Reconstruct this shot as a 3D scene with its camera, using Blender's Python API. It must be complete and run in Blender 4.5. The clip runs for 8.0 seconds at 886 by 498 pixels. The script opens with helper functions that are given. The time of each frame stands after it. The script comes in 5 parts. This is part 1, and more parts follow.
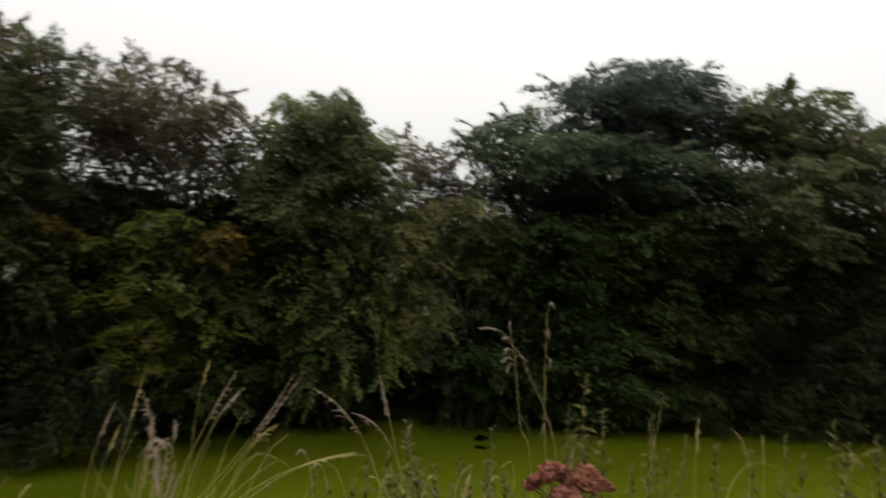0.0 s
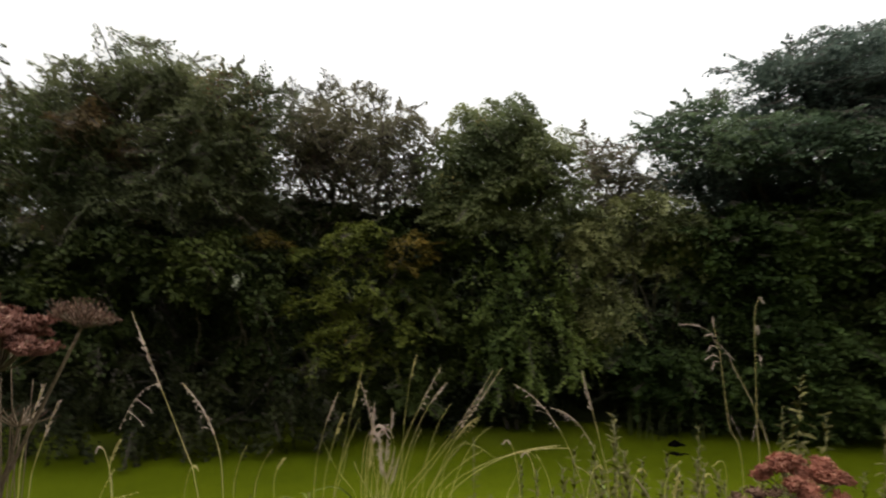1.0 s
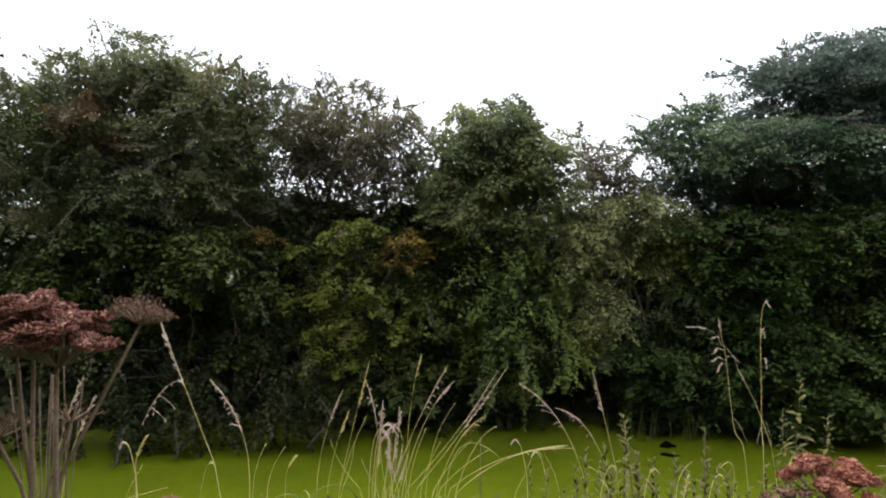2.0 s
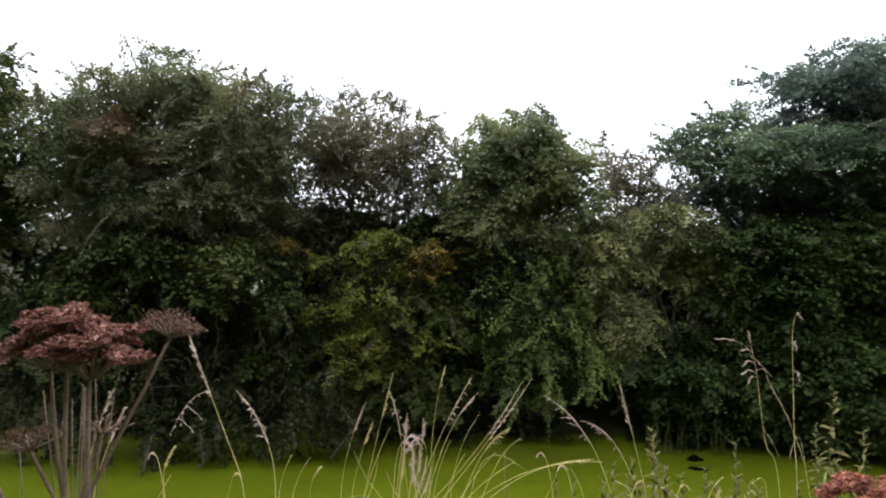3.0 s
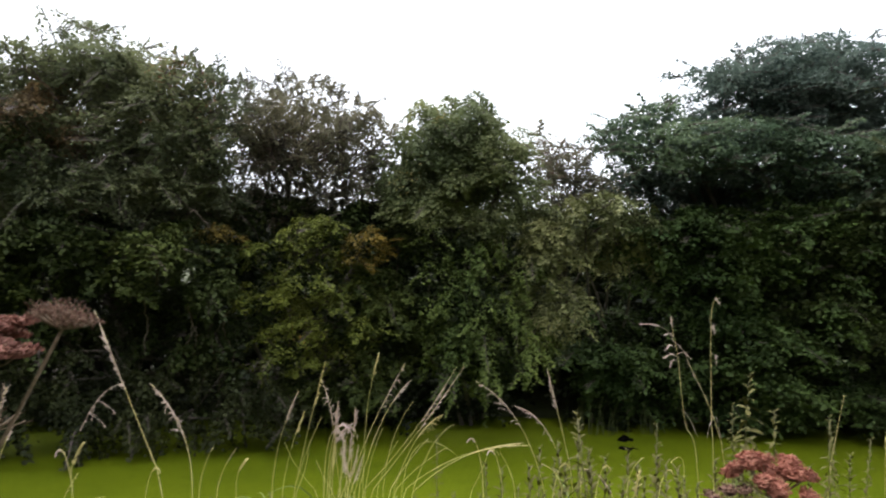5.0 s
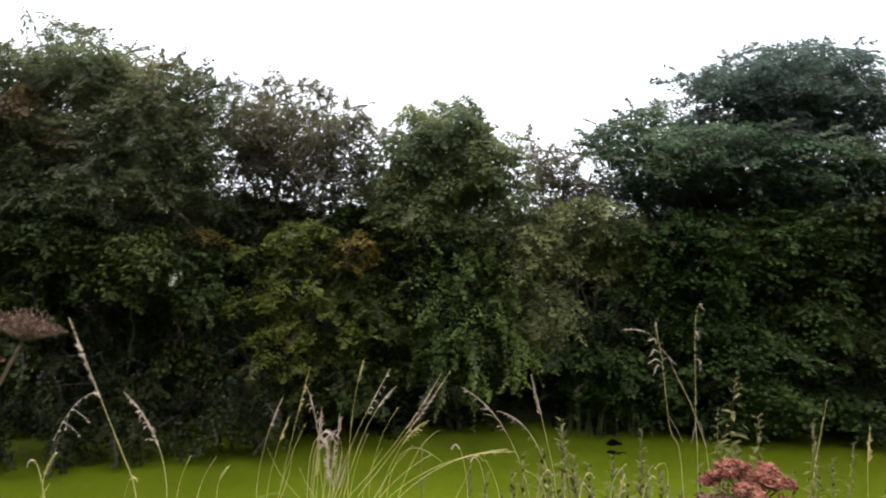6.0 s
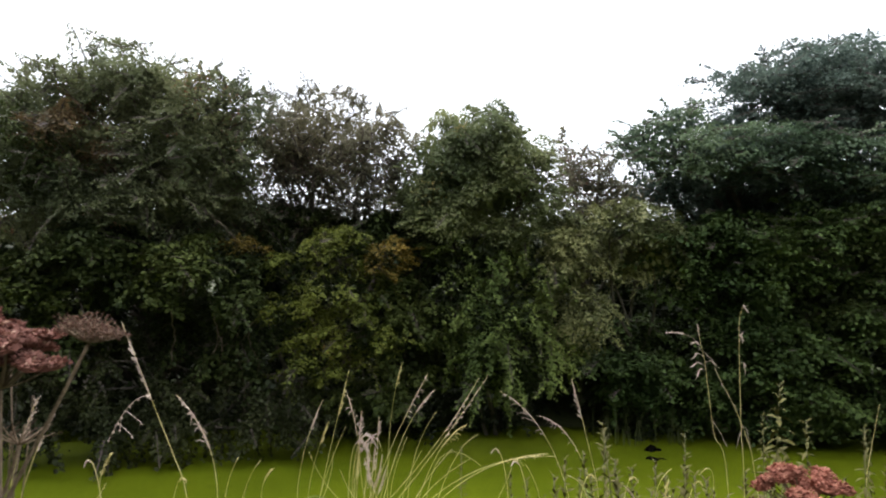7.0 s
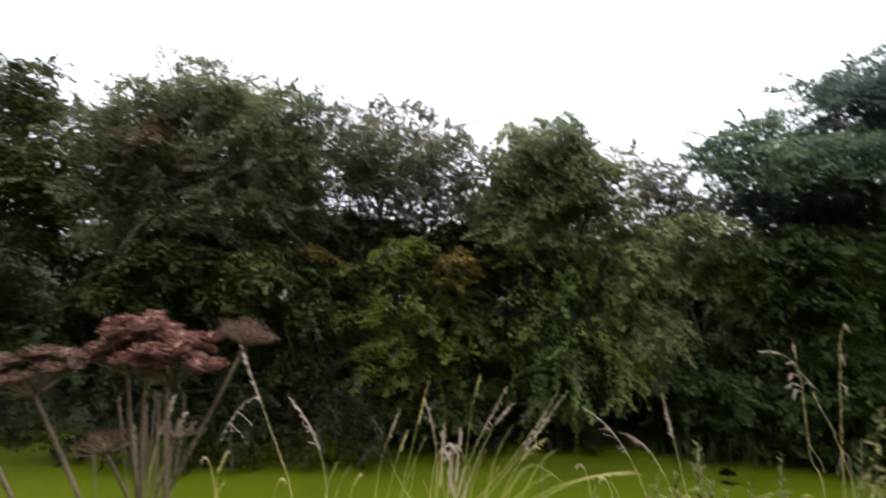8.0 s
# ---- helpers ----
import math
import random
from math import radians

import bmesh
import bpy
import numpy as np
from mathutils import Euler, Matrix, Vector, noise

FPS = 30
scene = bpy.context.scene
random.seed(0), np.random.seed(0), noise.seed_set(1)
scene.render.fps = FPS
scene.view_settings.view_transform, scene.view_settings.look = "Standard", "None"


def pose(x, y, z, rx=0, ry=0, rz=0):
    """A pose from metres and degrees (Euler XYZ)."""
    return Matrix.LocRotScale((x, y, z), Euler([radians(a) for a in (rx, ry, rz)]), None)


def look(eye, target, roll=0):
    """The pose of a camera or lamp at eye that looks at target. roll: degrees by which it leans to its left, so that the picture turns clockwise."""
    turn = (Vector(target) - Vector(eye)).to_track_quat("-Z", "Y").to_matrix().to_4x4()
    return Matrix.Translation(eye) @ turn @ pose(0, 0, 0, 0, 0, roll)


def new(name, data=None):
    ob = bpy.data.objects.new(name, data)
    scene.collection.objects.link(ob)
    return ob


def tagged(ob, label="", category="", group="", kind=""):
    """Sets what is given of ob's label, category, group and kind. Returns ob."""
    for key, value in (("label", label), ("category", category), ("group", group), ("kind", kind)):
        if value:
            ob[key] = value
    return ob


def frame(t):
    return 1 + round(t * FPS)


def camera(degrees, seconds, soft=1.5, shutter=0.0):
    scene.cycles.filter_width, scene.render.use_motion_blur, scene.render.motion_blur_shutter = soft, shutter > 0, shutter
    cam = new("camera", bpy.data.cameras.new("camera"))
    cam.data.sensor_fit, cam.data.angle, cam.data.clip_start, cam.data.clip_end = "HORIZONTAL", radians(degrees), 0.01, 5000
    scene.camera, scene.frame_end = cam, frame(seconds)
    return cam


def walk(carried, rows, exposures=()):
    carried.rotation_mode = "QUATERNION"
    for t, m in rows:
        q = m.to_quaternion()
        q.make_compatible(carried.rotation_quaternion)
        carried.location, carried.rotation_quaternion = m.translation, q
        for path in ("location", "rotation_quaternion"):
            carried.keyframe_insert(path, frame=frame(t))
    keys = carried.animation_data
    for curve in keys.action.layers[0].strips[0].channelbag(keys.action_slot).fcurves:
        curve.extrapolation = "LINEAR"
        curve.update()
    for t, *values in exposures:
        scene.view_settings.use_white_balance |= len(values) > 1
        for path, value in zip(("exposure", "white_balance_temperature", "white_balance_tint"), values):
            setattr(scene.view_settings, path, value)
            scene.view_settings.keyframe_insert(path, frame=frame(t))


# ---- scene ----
cam = camera(70.0, 8.0, soft=2.1, shutter=0.75)

PATH = [
    (0, (0.226, 0.11, 2.495), (0.675, 2.058, 2.555), 1.6),
    (0.1, (0.224, 0.102, 2.494), (0.613, 2.063, 2.563), 1.9),
    (0.2, (0.222, 0.094, 2.493), (0.489, 2.075, 2.549), 0.9),
    (0.3, (0.219, 0.086, 2.491), (0.354, 2.081, 2.544), 1.2),
    (0.4, (0.217, 0.078, 2.49), (0.24, 2.076, 2.551), 1),
    (0.5, (0.215, 0.07, 2.489), (0.183, 2.069, 2.541), 1.9),
    (0.6, (0.206, 0.066, 2.489), (0.125, 2.063, 2.559), 1.6),
    (0.8, (0.188, 0.057, 2.488), (0.121, 2.054, 2.583), 0.2),
    (0.9, (0.179, 0.052, 2.488), (0.024, 2.045, 2.546), 0.1),
    (1, (0.17, 0.048, 2.488), (0.069, 2.044, 2.546), -0.2),
    (1.1, (0.16, 0.042, 2.49), (0.064, 2.04, 2.53), 0.3),
    (1.2, (0.151, 0.037, 2.491), (0.045, 2.033, 2.538), 0.7),
    (2.3, (0.113, 0.032, 2.49), (0.044, 2.03, 2.552), 0.5),
    (2.4, (0.112, 0.03, 2.492), (0.038, 2.027, 2.574), 0.6),
    (2.5, (0.11, 0.029, 2.493), (0.014, 2.024, 2.594), 1.1),
    (2.7, (0.11, 0.032, 2.493), (-0.024, 2.026, 2.586), 0.9),
    (2.9, (0.111, 0.035, 2.493), (-0.005, 2.03, 2.589), 0.6),
    (3, (0.111, 0.037, 2.493), (-0.035, 2.029, 2.579), 0.5),
    (3.2, (0.112, 0.037, 2.494), (-0.01, 2.031, 2.584), 1),
    (3.4, (0.113, 0.038, 2.495), (0.026, 2.034, 2.589), 1.1),
    (3.5, (0.114, 0.038, 2.495), (0.052, 2.034, 2.602), 0.9),
    (3.6, (0.115, 0.039, 2.494), (0.065, 2.036, 2.592), 1.2),
    (3.7, (0.115, 0.041, 2.494), (0.093, 2.038, 2.599), 1),
    (3.9, (0.116, 0.044, 2.493), (0.102, 2.042, 2.579), 0.3),
    (4, (0.117, 0.045, 2.492), (0.073, 2.043, 2.56), 0.1),
    (4.3, (0.121, 0.048, 2.493), (0.079, 2.047, 2.523), 0.9),
    (4.4, (0.122, 0.049, 2.493), (0.071, 2.048, 2.512), 1),
    (4.5, (0.123, 0.05, 2.493), (0.072, 2.049, 2.495), 1),
    (4.6, (0.126, 0.048, 2.494), (0.087, 2.048, 2.508), 0.2),
    (4.7, (0.129, 0.046, 2.494), (0.123, 2.046, 2.522), 0.4),
    (5.8, (0.146, 0.053, 2.497), (0.234, 2.05, 2.556), 0.1),
    (6, (0.15, 0.054, 2.498), (0.224, 2.052, 2.558), 0.5),
    (6.2, (0.15, 0.054, 2.497), (0.178, 2.054, 2.535), 0.7),
    (6.4, (0.151, 0.055, 2.496), (0.182, 2.053, 2.571), 0.4),
    (6.5, (0.151, 0.055, 2.496), (0.168, 2.053, 2.582), -0),
    (6.6, (0.148, 0.054, 2.496), (0.154, 2.052, 2.588), 0.3),
    (6.8, (0.142, 0.051, 2.496), (0.103, 2.049, 2.574), 0.3),
    (7, (0.136, 0.049, 2.496), (0.107, 2.048, 2.57), -0),
    (7.2, (0.121, 0.044, 2.494), (0.097, 2.043, 2.571), 0.3),
    (7.4, (0.106, 0.039, 2.493), (0.022, 2.035, 2.587), 0.2),
    (7.5, (0.099, 0.037, 2.492), (-0.04, 2.03, 2.566), 0.2),
    (7.6, (0.094, 0.035, 2.493), (-0.062, 2.028, 2.558), 0.3),
    (7.8, (0.083, 0.032, 2.494), (-0.093, 2.022, 2.583), 0.4),
    (7.9, (0.077, 0.03, 2.495), (-0.118, 2.018, 2.587), 0.6),
    (8, (0.072, 0.028, 2.496), (-0.153, 2.012, 2.605), 1),
]
walk(cam, [(t, look(eye, target, roll)) for t, eye, target, roll in PATH],
     [(0, -0.82, 7250, 9), (0.5, -0.56, 7200, 9), (1.2, -0.36, 7000, 9), (2.3, 0.32, 6400, 11), (8, 0.32, 6400, 11)])

# ---- light ----
SKY_HORIZON = 1.0
world = bpy.data.worlds.new("overcast_sky")
scene.world = world
world.use_nodes = True
wn, wl = world.node_tree.nodes, world.node_tree.links
wn.clear()
w_out = wn.new("ShaderNodeOutputWorld")
w_sky = wn.new("ShaderNodeTexSky")
w_sky.sky_type, w_sky.sun_disc = "NISHITA", False
w_sky.sun_elevation, w_sky.sun_rotation = radians(57), radians(37)
w_bg1 = wn.new("ShaderNodeBackground")
w_bg1.inputs["Strength"].default_value = 0.05
wl.new(w_sky.outputs[0], w_bg1.inputs[0])
# the closed layer of cloud over it
w_co = wn.new("ShaderNodeTexCoord")
w_no = wn.new("ShaderNodeTexNoise")
w_no.inputs["Scale"].default_value, w_no.inputs["Detail"].default_value = 1.6, 5
w_ra = wn.new("ShaderNodeValToRGB")
w_ra.color_ramp.elements[0].position, w_ra.color_ramp.elements[0].color = 0.3, (0.90, 0.90, 0.95, 1)
w_ra.color_ramp.elements[1].position, w_ra.color_ramp.elements[1].color = 0.7, (1.0, 0.99, 1.0, 1)
# an overcast sky is three times as bright overhead as at the horizon
w_sep = wn.new("ShaderNodeSeparateXYZ")
w_up = wn.new("ShaderNodeMapRange")
w_up.inputs["To Min"].default_value, w_up.inputs["To Max"].default_value = SKY_HORIZON, SKY_HORIZON * 3
w_bg2 = wn.new("ShaderNodeBackground")
wl.new(w_co.outputs["Generated"], w_sep.inputs[0])
wl.new(w_sep.outputs["Z"], w_up.inputs["Value"])
wl.new(w_up.outputs[0], w_bg2.inputs["Strength"])
w_add = wn.new("ShaderNodeAddShader")
wl.new(w_co.outputs["Generated"], w_no.inputs["Vector"])
wl.new(w_no.outputs[0], w_ra.inputs[0])
wl.new(w_ra.outputs[0], w_bg2.inputs[0])
wl.new(w_bg1.outputs[0], w_add.inputs[0])
wl.new(w_bg2.outputs[0], w_add.inputs[1])
wl.new(w_add.outputs[0], w_out.inputs[0])

sun_data = bpy.data.lights.new("sun", "SUN")
sun_data.energy, sun_data.angle, sun_data.color = 3.4, radians(40), (1, 0.97, 0.92)
sun = new("sun", sun_data)
sun.matrix_world = look((-6, 14, 15.5), (0, 6, 0))


# ---- materials ----
def nodes_of(name):
    m = bpy.data.materials.new(name)
    m.use_nodes = True
    t = m.node_tree
    b = t.nodes["Principled BSDF"]
    return m, t, b


def noise_node(t, scale, detail=4, vec=None):
    n = t.nodes.new("ShaderNodeTexNoise")
    n.inputs["Scale"].default_value, n.inputs["Detail"].default_value = scale, detail
    if vec is None:
        g = t.nodes.new("ShaderNodeTexCoord")
        vec = g.outputs["Object"]
    t.links.new(vec, n.inputs["Vector"])
    return n


def ramp_node(t, source, stops):
    r = t.nodes.new("ShaderNodeValToRGB")
    e = r.color_ramp.elements
    while len(e) < len(stops):
        e.new(0.5)
    for k, (p, c) in zip(e, stops):
        k.position, k.color = p, (*c, 1)
    t.links.new(source, r.inputs[0])
    return r


def mix_node(t, fac, a, b, kind="MIX"):
    m = t.nodes.new("ShaderNodeMix")
    m.data_type, m.blend_type = "RGBA", kind
    for s, v in ((m.inputs[0], fac), (m.inputs[6], a), (m.inputs[7], b)):
        if isinstance(v, (int, float)):
            s.default_value = v
        elif isinstance(v, tuple):
            s.default_value = (*v, 1)
        else:
            t.links.new(v, s)
    return m.outputs[2]


def leaf_material(name, dark, mid, light, turned, share, patch_scale=0.9, through_light=0.16):
    """Leaves: each one its own tone, a share of them turned yellow or brown, in patches."""
    m, t, b = nodes_of(name)
    g = t.nodes.new("ShaderNodeNewGeometry")
    own = ramp_node(t, g.outputs["Random Per Island"], [(0.0, dark), (0.5, mid), (1.0, light)])
    n = noise_node(t, patch_scale, 3)
    patch = ramp_node(t, n.outputs[0], [(0.35, (0.6, 0.66, 0.62)), (0.65, (1.25, 1.2, 1.05))])
    col = mix_node(t, 1.0, own.outputs[0], patch.outputs[0], "MULTIPLY")
    w = t.nodes.new("ShaderNodeTexWhiteNoise")
    w.noise_dimensions = "1D"
    t.links.new(g.outputs["Random Per Island"], w.inputs["W"])
    n2 = noise_node(t, 0.75, 2)
    a = t.nodes.new("ShaderNodeMath")
    a.operation = "MULTIPLY_ADD"
    t.links.new(n2.outputs[0], a.inputs[0])
    a.inputs[1].default_value, a.inputs[2].default_value = 1.6, share - 1.35
    c = t.nodes.new("ShaderNodeMath")
    c.operation = "GREATER_THAN"
    t.links.new(a.outputs[0], c.inputs[0])
    t.links.new(w.outputs[0], c.inputs[1])
    col = mix_node(t, c.outputs[0], col, turned)
    t.links.new(col, b.inputs["Base Color"])
    b.inputs["Roughness"].default_value = 0.55
    b.inputs["Specular IOR Level"].default_value = 0.15
    tr = t.nodes.new("ShaderNodeBsdfTranslucent")
    t.links.new(col, tr.inputs[0])
    mx = t.nodes.new("ShaderNodeMixShader")
    mx.inputs[0].default_value = through_light
    t.links.new(b.outputs[0], mx.inputs[1])
    t.links.new(tr.outputs[0], mx.inputs[2])
    t.links.new(mx.outputs[0], t.nodes["Material Output"].inputs[0])
    return m


def plain_material(name, stops, scale, rough=0.8, bump=0.3, fine=60, spec=0.3):
    m, t, b = nodes_of(name)
    n = noise_node(t, scale, 6)
    r = ramp_node(t, n.outputs[0], stops)
    f = noise_node(t, fine, 4)
    grain = ramp_node(t, f.outputs[0], [(0.3, (0.75, 0.75, 0.75)), (0.7, (1.15, 1.15, 1.15))])
    t.links.new(mix_node(t, 1.0, r.outputs[0], grain.outputs[0], "MULTIPLY"), b.inputs["Base Color"])
    b.inputs["Roughness"].default_value = rough
    b.inputs["Specular IOR Level"].default_value = spec
    bu = t.nodes.new("ShaderNodeBump")
    bu.inputs["Strength"].default_value, bu.inputs["Distance"].default_value = bump, 0.01
    t.links.new(f.outputs[0], bu.inputs["Height"])
    t.links.new(bu.outputs[0], b.inputs["Normal"])
    return m


M_HAW = leaf_material("hawthorn_leaf", (0.039, 0.054, 0.014), (0.053, 0.071, 0.019), (0.074, 0.093, 0.025), (0.18, 0.10, 0.03), 0.15)
# crown leaf tones lifted and evened to stand in for glare off the sky
M_OLIVE = leaf_material("olive_leaf", (0.125, 0.143, 0.075), (0.152, 0.172, 0.100), (0.182, 0.200, 0.102), (0.23, 0.13, 0.075), 0.4, through_light=0.45)
M_SPARSE = leaf_material("thin_leaf", (0.159, 0.153, 0.110), (0.188, 0.179, 0.127), (0.214, 0.201, 0.140), (0.20, 0.13, 0.10), 0.5, through_light=0.45)
M_IVY = leaf_material("ivy_leaf", (0.133, 0.157, 0.077), (0.168, 0.197, 0.096), (0.215, 0.240, 0.114), (0.27, 0.23, 0.08), 0.35, through_light=0.35)
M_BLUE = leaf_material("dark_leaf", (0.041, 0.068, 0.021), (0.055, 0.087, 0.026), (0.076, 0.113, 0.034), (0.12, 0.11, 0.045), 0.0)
# bluish haze is painted into these leaves, most strongly in the top
M_BLUE_HAZE = leaf_material("blue_green_haze_leaf", (0.092, 0.128, 0.118), (0.114, 0.156, 0.142), (0.142, 0.184, 0.164), (0.16, 0.16, 0.08), 0.0, through_light=0.45)
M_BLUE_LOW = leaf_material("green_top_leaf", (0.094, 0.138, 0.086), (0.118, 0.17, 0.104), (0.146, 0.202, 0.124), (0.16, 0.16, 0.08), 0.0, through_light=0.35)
M_RUSSET = leaf_material("russet_leaf", (0.130, 0.085, 0.044), (0.160, 0.105, 0.055), (0.184, 0.131, 0.067), (0.24, 0.12, 0.055), 0.5, through_light=0.35)
M_AMBER = leaf_material("amber_leaf", (0.155, 0.113, 0.027), (0.190, 0.135, 0.032), (0.222, 0.161, 0.039), (0.30, 0.17, 0.04), 0.5, through_light=0.3)
# leaf tone darkened to put the shade under the trees into the colour
M_SHADE = leaf_material("shaded_leaf", (0.030, 0.043, 0.014), (0.040, 0.056, 0.017), (0.056, 0.073, 0.023), (0.12, 0.08, 0.03), 0.0)
M_YELLOW = leaf_material("yellowing_leaf", (0.081, 0.097, 0.019), (0.108, 0.128, 0.024), (0.140, 0.156, 0.031), (0.25, 0.15, 0.03), 0.30)
M_PALE = leaf_material("pale_leaf", (0.140, 0.150, 0.067), (0.174, 0.185, 0.082), (0.212, 0.221, 0.101), (0.22, 0.17, 0.08), 0.06)
# near-black leaf with the shade of gaps and hollows put into it
M_DEEP_SHADE = leaf_material("deep_shade_leaf", (0.016, 0.023, 0.008), (0.020, 0.029, 0.009), (0.025, 0.036, 0.010), (0.06, 0.045, 0.015), 0.0)
M_CLIMBER = leaf_material("climber_leaf", (0.091, 0.124, 0.037), (0.119, 0.160, 0.046), (0.163, 0.201, 0.057), (0.22, 0.19, 0.05), 0.2, through_light=0.25)
# shade of the overhanging trees is put into this leaf colour
M_BOUGH_SHADE = leaf_material("shaded_bough_leaf", (0.023, 0.029, 0.010), (0.030, 0.036, 0.013), (0.038, 0.045, 0.016), (0.10, 0.08, 0.03), 0.1)
M_BARK = plain_material("bark", [(0.3, (0.05, 0.042, 0.034)), (0.7, (0.13, 0.115, 0.095))], 9, 0.9, 0.8, 45)
M_VINE = plain_material("vine_bark", [(0.3, (0.10, 0.08, 0.06)), (0.7, (0.19, 0.155, 0.12))], 12, 0.85, 0.4, 80)
M_TWIG = plain_material("twig", [(0.3, (0.045, 0.035, 0.032)), (0.7, (0.10, 0.08, 0.07))], 12, 0.85, 0.3)
M_SOIL = plain_material("bank_soil", [(0.3, (0.035, 0.03, 0.02)), (0.55, (0.05, 0.06, 0.022)), (0.75, (0.08, 0.095, 0.03))], 1.7, 0.95, 0.8, 25)
M_STRAW = plain_material("dry_straw", [(0.3, (0.44, 0.37, 0.13)), (0.7, (0.70, 0.60, 0.28))], 14, 0.6, 0.2, 300)
M_HEAD = plain_material("grass_head", [(0.3, (0.42, 0.31, 0.26)), (0.7, (0.70, 0.57, 0.48))], 40, 0.65, 0.2, 400)
M_HERB = plain_material("herb_stem", [(0.3, (0.09, 0.10, 0.035)), (0.7, (0.17, 0.15, 0.07))], 9, 0.6, 0.2, 200)
M_STEM = plain_material("green_stem", [(0.3, (0.36, 0.34, 0.09)), (0.7, (0.58, 0.52, 0.20))], 9, 0.55, 0.2, 200)
M_BLADE = plain_material("grass_blade", [(0.3, (0.10, 0.15, 0.03)), (0.6, (0.20, 0.24, 0.05)), (0.8, (0.34, 0.31, 0.12))], 6, 0.5, 0.2, 150)
M_SEDGE = plain_material("sedge_blade", [(0.3, (0.030, 0.042, 0.012)), (0.7, (0.070, 0.082, 0.030))], 9, 0.6, 0.2, 120)
M_UMBEL_STEM = plain_material("dry_stem", [(0.3, (0.135, 0.095, 0.065)), (0.7, (0.25, 0.185, 0.125))], 18, 0.8, 0.4, 250)
M_LOG = plain_material("wet_wood", [(0.3, (0.002, 0.002, 0.0015)), (0.7, (0.005, 0.0045, 0.0035))], 8, 0.95, 0.8, 40, 0.02)

M_FAR = plain_material("far_foliage", [(0.3, (0.02, 0.03, 0.01)), (0.7, (0.07, 0.09, 0.03))], 2.5, 0.9, 1.0, 12)


def island_material(name, stops, rough=0.7):
    m, t, b = nodes_of(name)
    g = t.nodes.new("ShaderNodeNewGeometry")
    own = ramp_node(t, g.outputs["Random Per Island"], stops)
    n = noise_node(t, 30, 4)
    r = ramp_node(t, n.outputs[0], [(0.3, (0.7, 0.7, 0.7)), (0.7, (1.25, 1.2, 1.2))])
    t.links.new(mix_node(t, 1.0, own.outputs[0], r.outputs[0], "MULTIPLY"), b.inputs["Base Color"])
    b.inputs["Roughness"].default_value = rough
    b.inputs["Specular IOR Level"].default_value = 0.1
    return m


M_SEED = island_material("red_seed", [(0, (0.080, 0.034, 0.026)), (0.5, (0.145, 0.062, 0.046)), (0.9, (0.22, 0.108, 0.080)), (1, (0.36, 0.25, 0.18))])
M_SEED_DRY = island_material("brown_seed", [(0, (0.062, 0.034, 0.024)), (0.6, (0.112, 0.063, 0.044)), (1, (0.19, 0.12, 0.08))])
M_SEED_BRICK = island_material("brick_seed", [(0, (0.135, 0.046, 0.033)), (0.5, (0.235, 0.088, 0.060)), (1, (0.34, 0.17, 0.115))])
M_SWARD = island_material("sward", [(0, (0.05, 0.075, 0.018)), (0.6, (0.10, 0.13, 0.03)), (0.9, (0.20, 0.19, 0.06)), (1, (0.36, 0.30, 0.14))])
M_DOCK = island_material("dock_leaf", [(0, (0.05, 0.028, 0.016)), (0.5, (0.11, 0.055, 0.025)), (0.85, (0.11, 0.095, 0.028)), (1, (0.18, 0.12, 0.04))])
M_WEED = island_material("weed_leaf", [(0, (0.040, 0.042, 0.010)), (0.5, (0.074, 0.074, 0.018)), (0.85, (0.120, 0.104, 0.030)), (1, (0.18, 0.105, 0.045))], 0.6)


def duckweed_material():
    m, t, b = nodes_of("duckweed")
    n = noise_node(t, 0.55, 5)
    r = ramp_node(t, n.outputs[0], [(0.3, (0.078, 0.104, 0.003)), (0.7, (0.108, 0.136, 0.004))])
    v = t.nodes.new("ShaderNodeTexVoronoi")
    v.inputs["Scale"].default_value = 160
    g = t.nodes.new("ShaderNodeTexCoord")
    t.links.new(g.outputs["Object"], v.inputs["Vector"])
    d = ramp_node(t, v.outputs["Distance"], [(0.2, (1.1, 1.1, 1.1)), (0.75, (0.7, 0.72, 0.7))])
    s = noise_node(t, 7, 6)
    sp = ramp_node(t, s.outputs[0], [(0.30, (0.90, 0.91, 0.92)), (0.5, (1, 1, 1))])
    col = mix_node(t, 1.0, r.outputs[0], d.outputs[0], "MULTIPLY")
    col = mix_node(t, 1.0, col, sp.outputs[0], "MULTIPLY")
    t.links.new(col, b.inputs["Base Color"])
    b.inputs["Roughness"].default_value = 0.75
    b.inputs["Specular IOR Level"].default_value = 0.05
    bu = t.nodes.new("ShaderNodeBump")
    bu.inputs["Strength"].default_value, bu.inputs["Distance"].default_value = 0.5, 0.004
    t.links.new(v.outputs["Distance"], bu.inputs["Height"])
    t.links.new(bu.outputs[0], b.inputs["Normal"])
    return m


M_DUCKWEED = duckweed_material()


